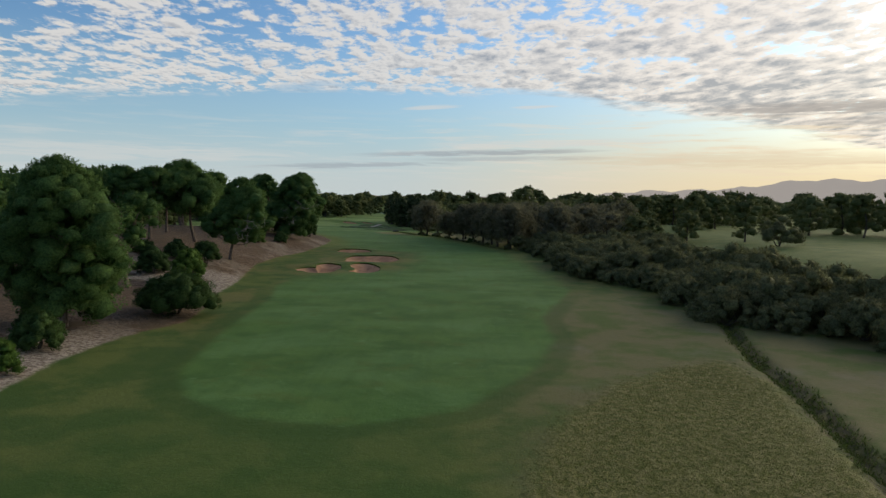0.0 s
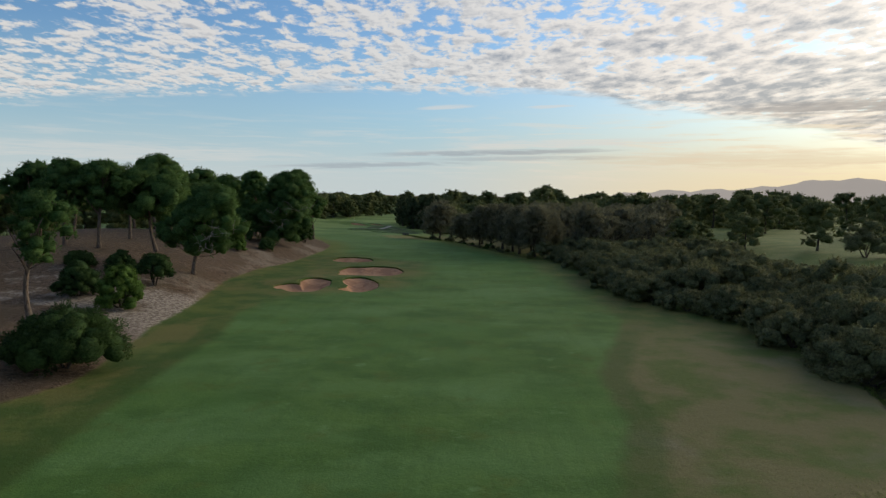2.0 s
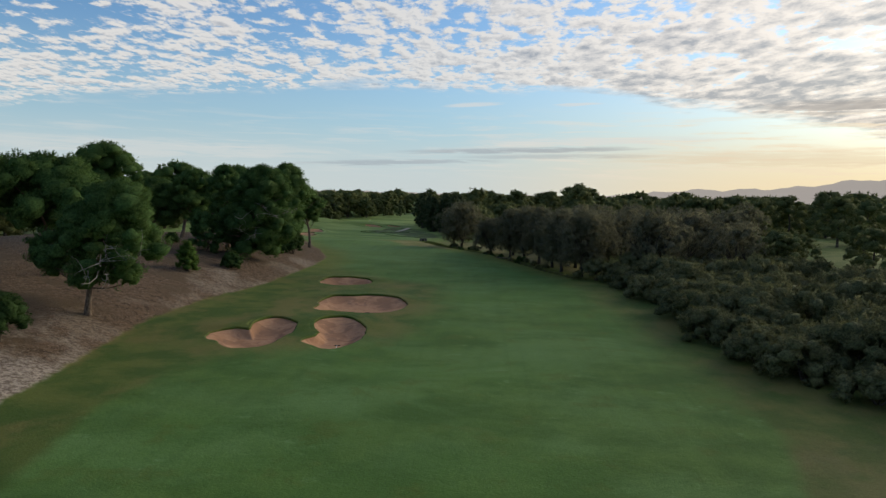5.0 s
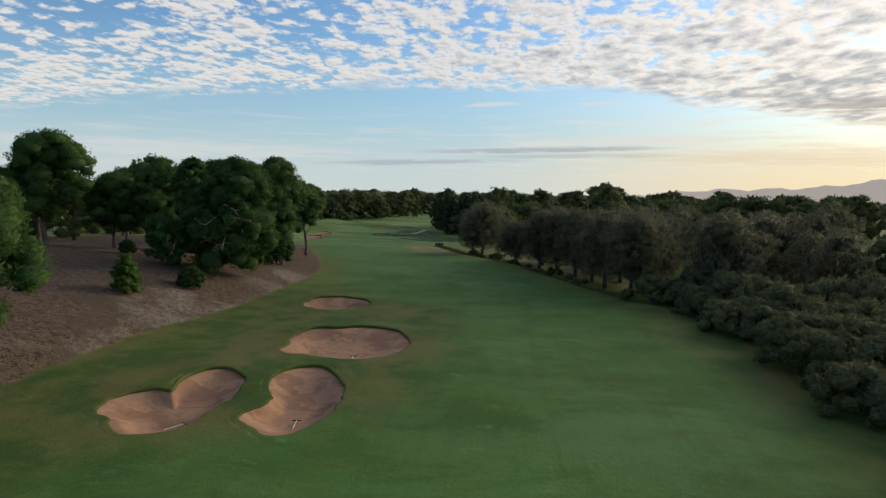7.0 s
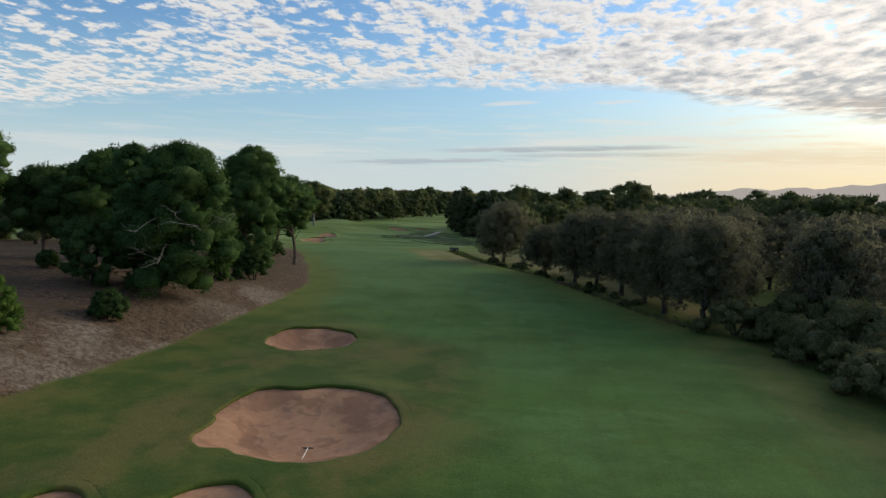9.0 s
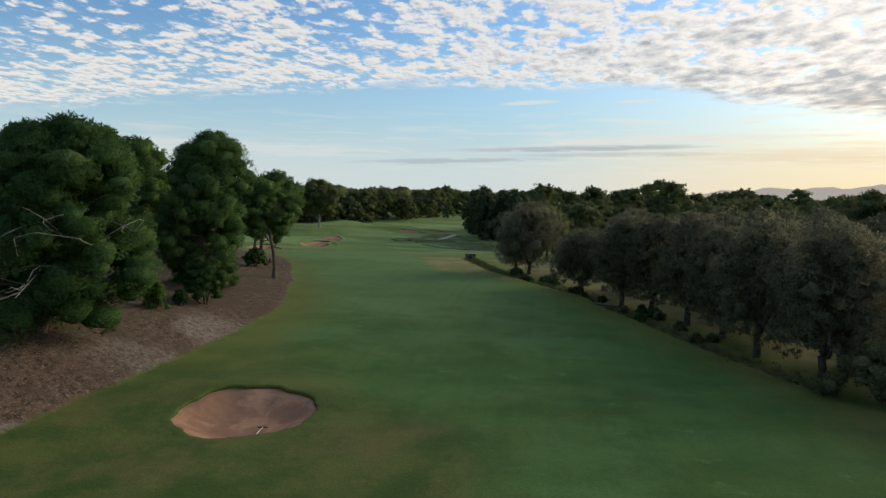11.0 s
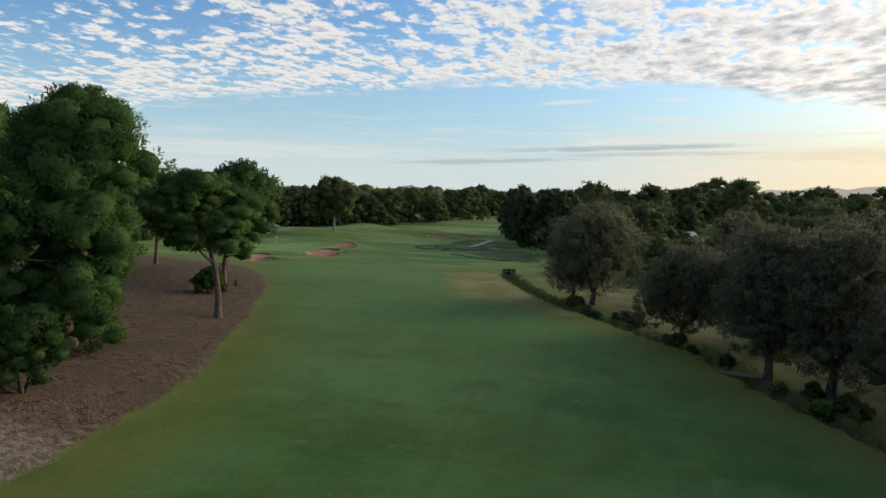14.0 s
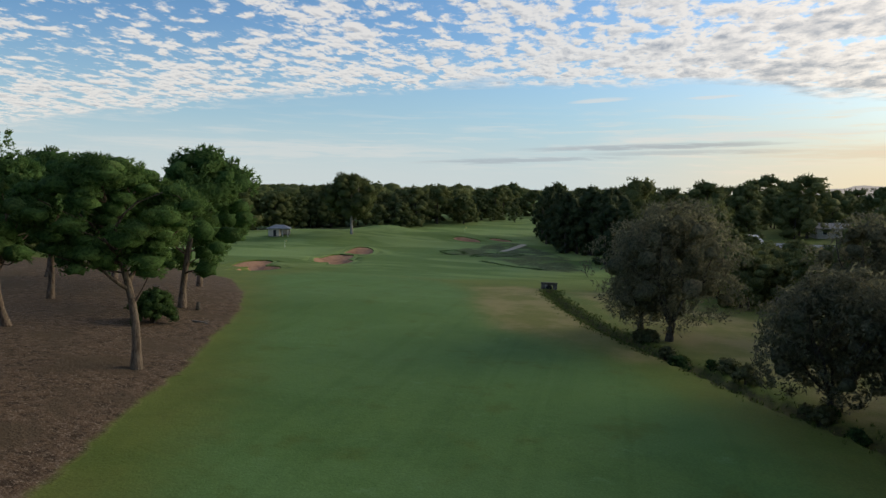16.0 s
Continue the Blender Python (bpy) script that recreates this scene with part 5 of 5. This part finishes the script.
# ---- reeds, long grass and litter ----
def blades(name, spots, size, seed, mat, label, category):
    soup = Soup(seed)
    r = soup.rng
    spots = np.array(spots)
    z = turf(spots[:, 0], spots[:, 1])
    for count in range(3):
        foot = np.stack([spots[:, 0], spots[:, 1], z], -1) + r.normal(size=(len(spots), 3)) * (size * 0.3, size * 0.3, 0)
        a = r.uniform(-1.4, 1.4, len(spots))
        side = np.stack([np.cos(a), np.sin(a), 0 * a], -1) * size * 0.22 * r.uniform(0.5, 1.3, (len(spots), 1))
        tip = foot + np.stack([r.normal(size=len(spots)) * 0.35, r.normal(size=len(spots)) * 0.35, r.uniform(0.5, 1.2, len(spots))], -1) * size
        face = np.cross(2 * side, tip - foot) @ np.array((0.0, -0.25, 1.0))
        side = np.where(face[:, None] < 0, -side, side)
        v = np.stack([foot - side, foot + side, tip], 1).reshape(-1, 3)
        soup.add(v, np.arange(len(v)).reshape(-1, 3), np.tile((0.0, -0.25, 1.0), (len(v), 1)))
    tagged(part(name, soup.mesh(name, True), mat), label, category, "", "stuff")


def beside(line, spread, count, r):
    line = np.array(line)
    k = r.integers(len(line) - 1, size=count)
    u = r.random((count, 1))
    return line[k] + (line[k + 1] - line[k]) * u + r.normal(size=(count, 2)) * spread


grass_rng = np.random.default_rng(88)
blades("reeds", np.concatenate([beside(DRAIN, 0.9, 1500, grass_rng), beside(DRAIN[-5:], 0.8, 2600, grass_rng), beside(DITCH[1:], 0.5, 2600, grass_rng)]), 0.28, 61, REED, "green reeds and weeds along the ditches", "reeds")
sedge = [[(-61.8, 408), (-59, 402), (-56, 398.5), (-53.5, 403), (-55.3, 410), (-59.3, 414), (-61.8, 408)], [(-50, 395.5), (-46, 399), (-41, 401), (-37.2, 407), (-41, 413), (-46, 411), (-50, 402), (-50, 395.5)],
         [(-45.5, 386.2), (-37.9, 379.5), (-28.3, 374.7)]]
blades("sedge", np.concatenate([beside(line, 0.45, 320, grass_rng) for line in sedge]), 0.26, 63, BUSH, "dark sedge round damp hollows", "reeds")
tufts = grass_rng.uniform((4, 32), (30, 69), (34000, 2))
blades("long_grass", tufts[inside_distance(tufts[:, 0], tufts[:, 1], LONG) > 0.6 + grass_rng.normal(size=len(tufts)) * 1.6], 0.085, 62, STRAW, "clumpy unmown straw-green grass", "grass")
bank_rng = np.random.default_rng(91)
for n in range(22):
    (x, y), r = beside(DRAIN[1:8], 0.8, 1, bank_rng)[0] + (0.9, 0.4), bank_rng.uniform(0.5, 1.15)
    stand("bush", dome(3300 + 3 * n, r, r * 1.25, 14, 0.13, 0.2, 0.02, 0.34, 0.5), (GREY_BARK, SCRUB if n % 3 else BUSH), x, y, "small soft bush growing on the drain's bank", "bush", "bushes along the drain", 0, 1, ("stem", "crown"))
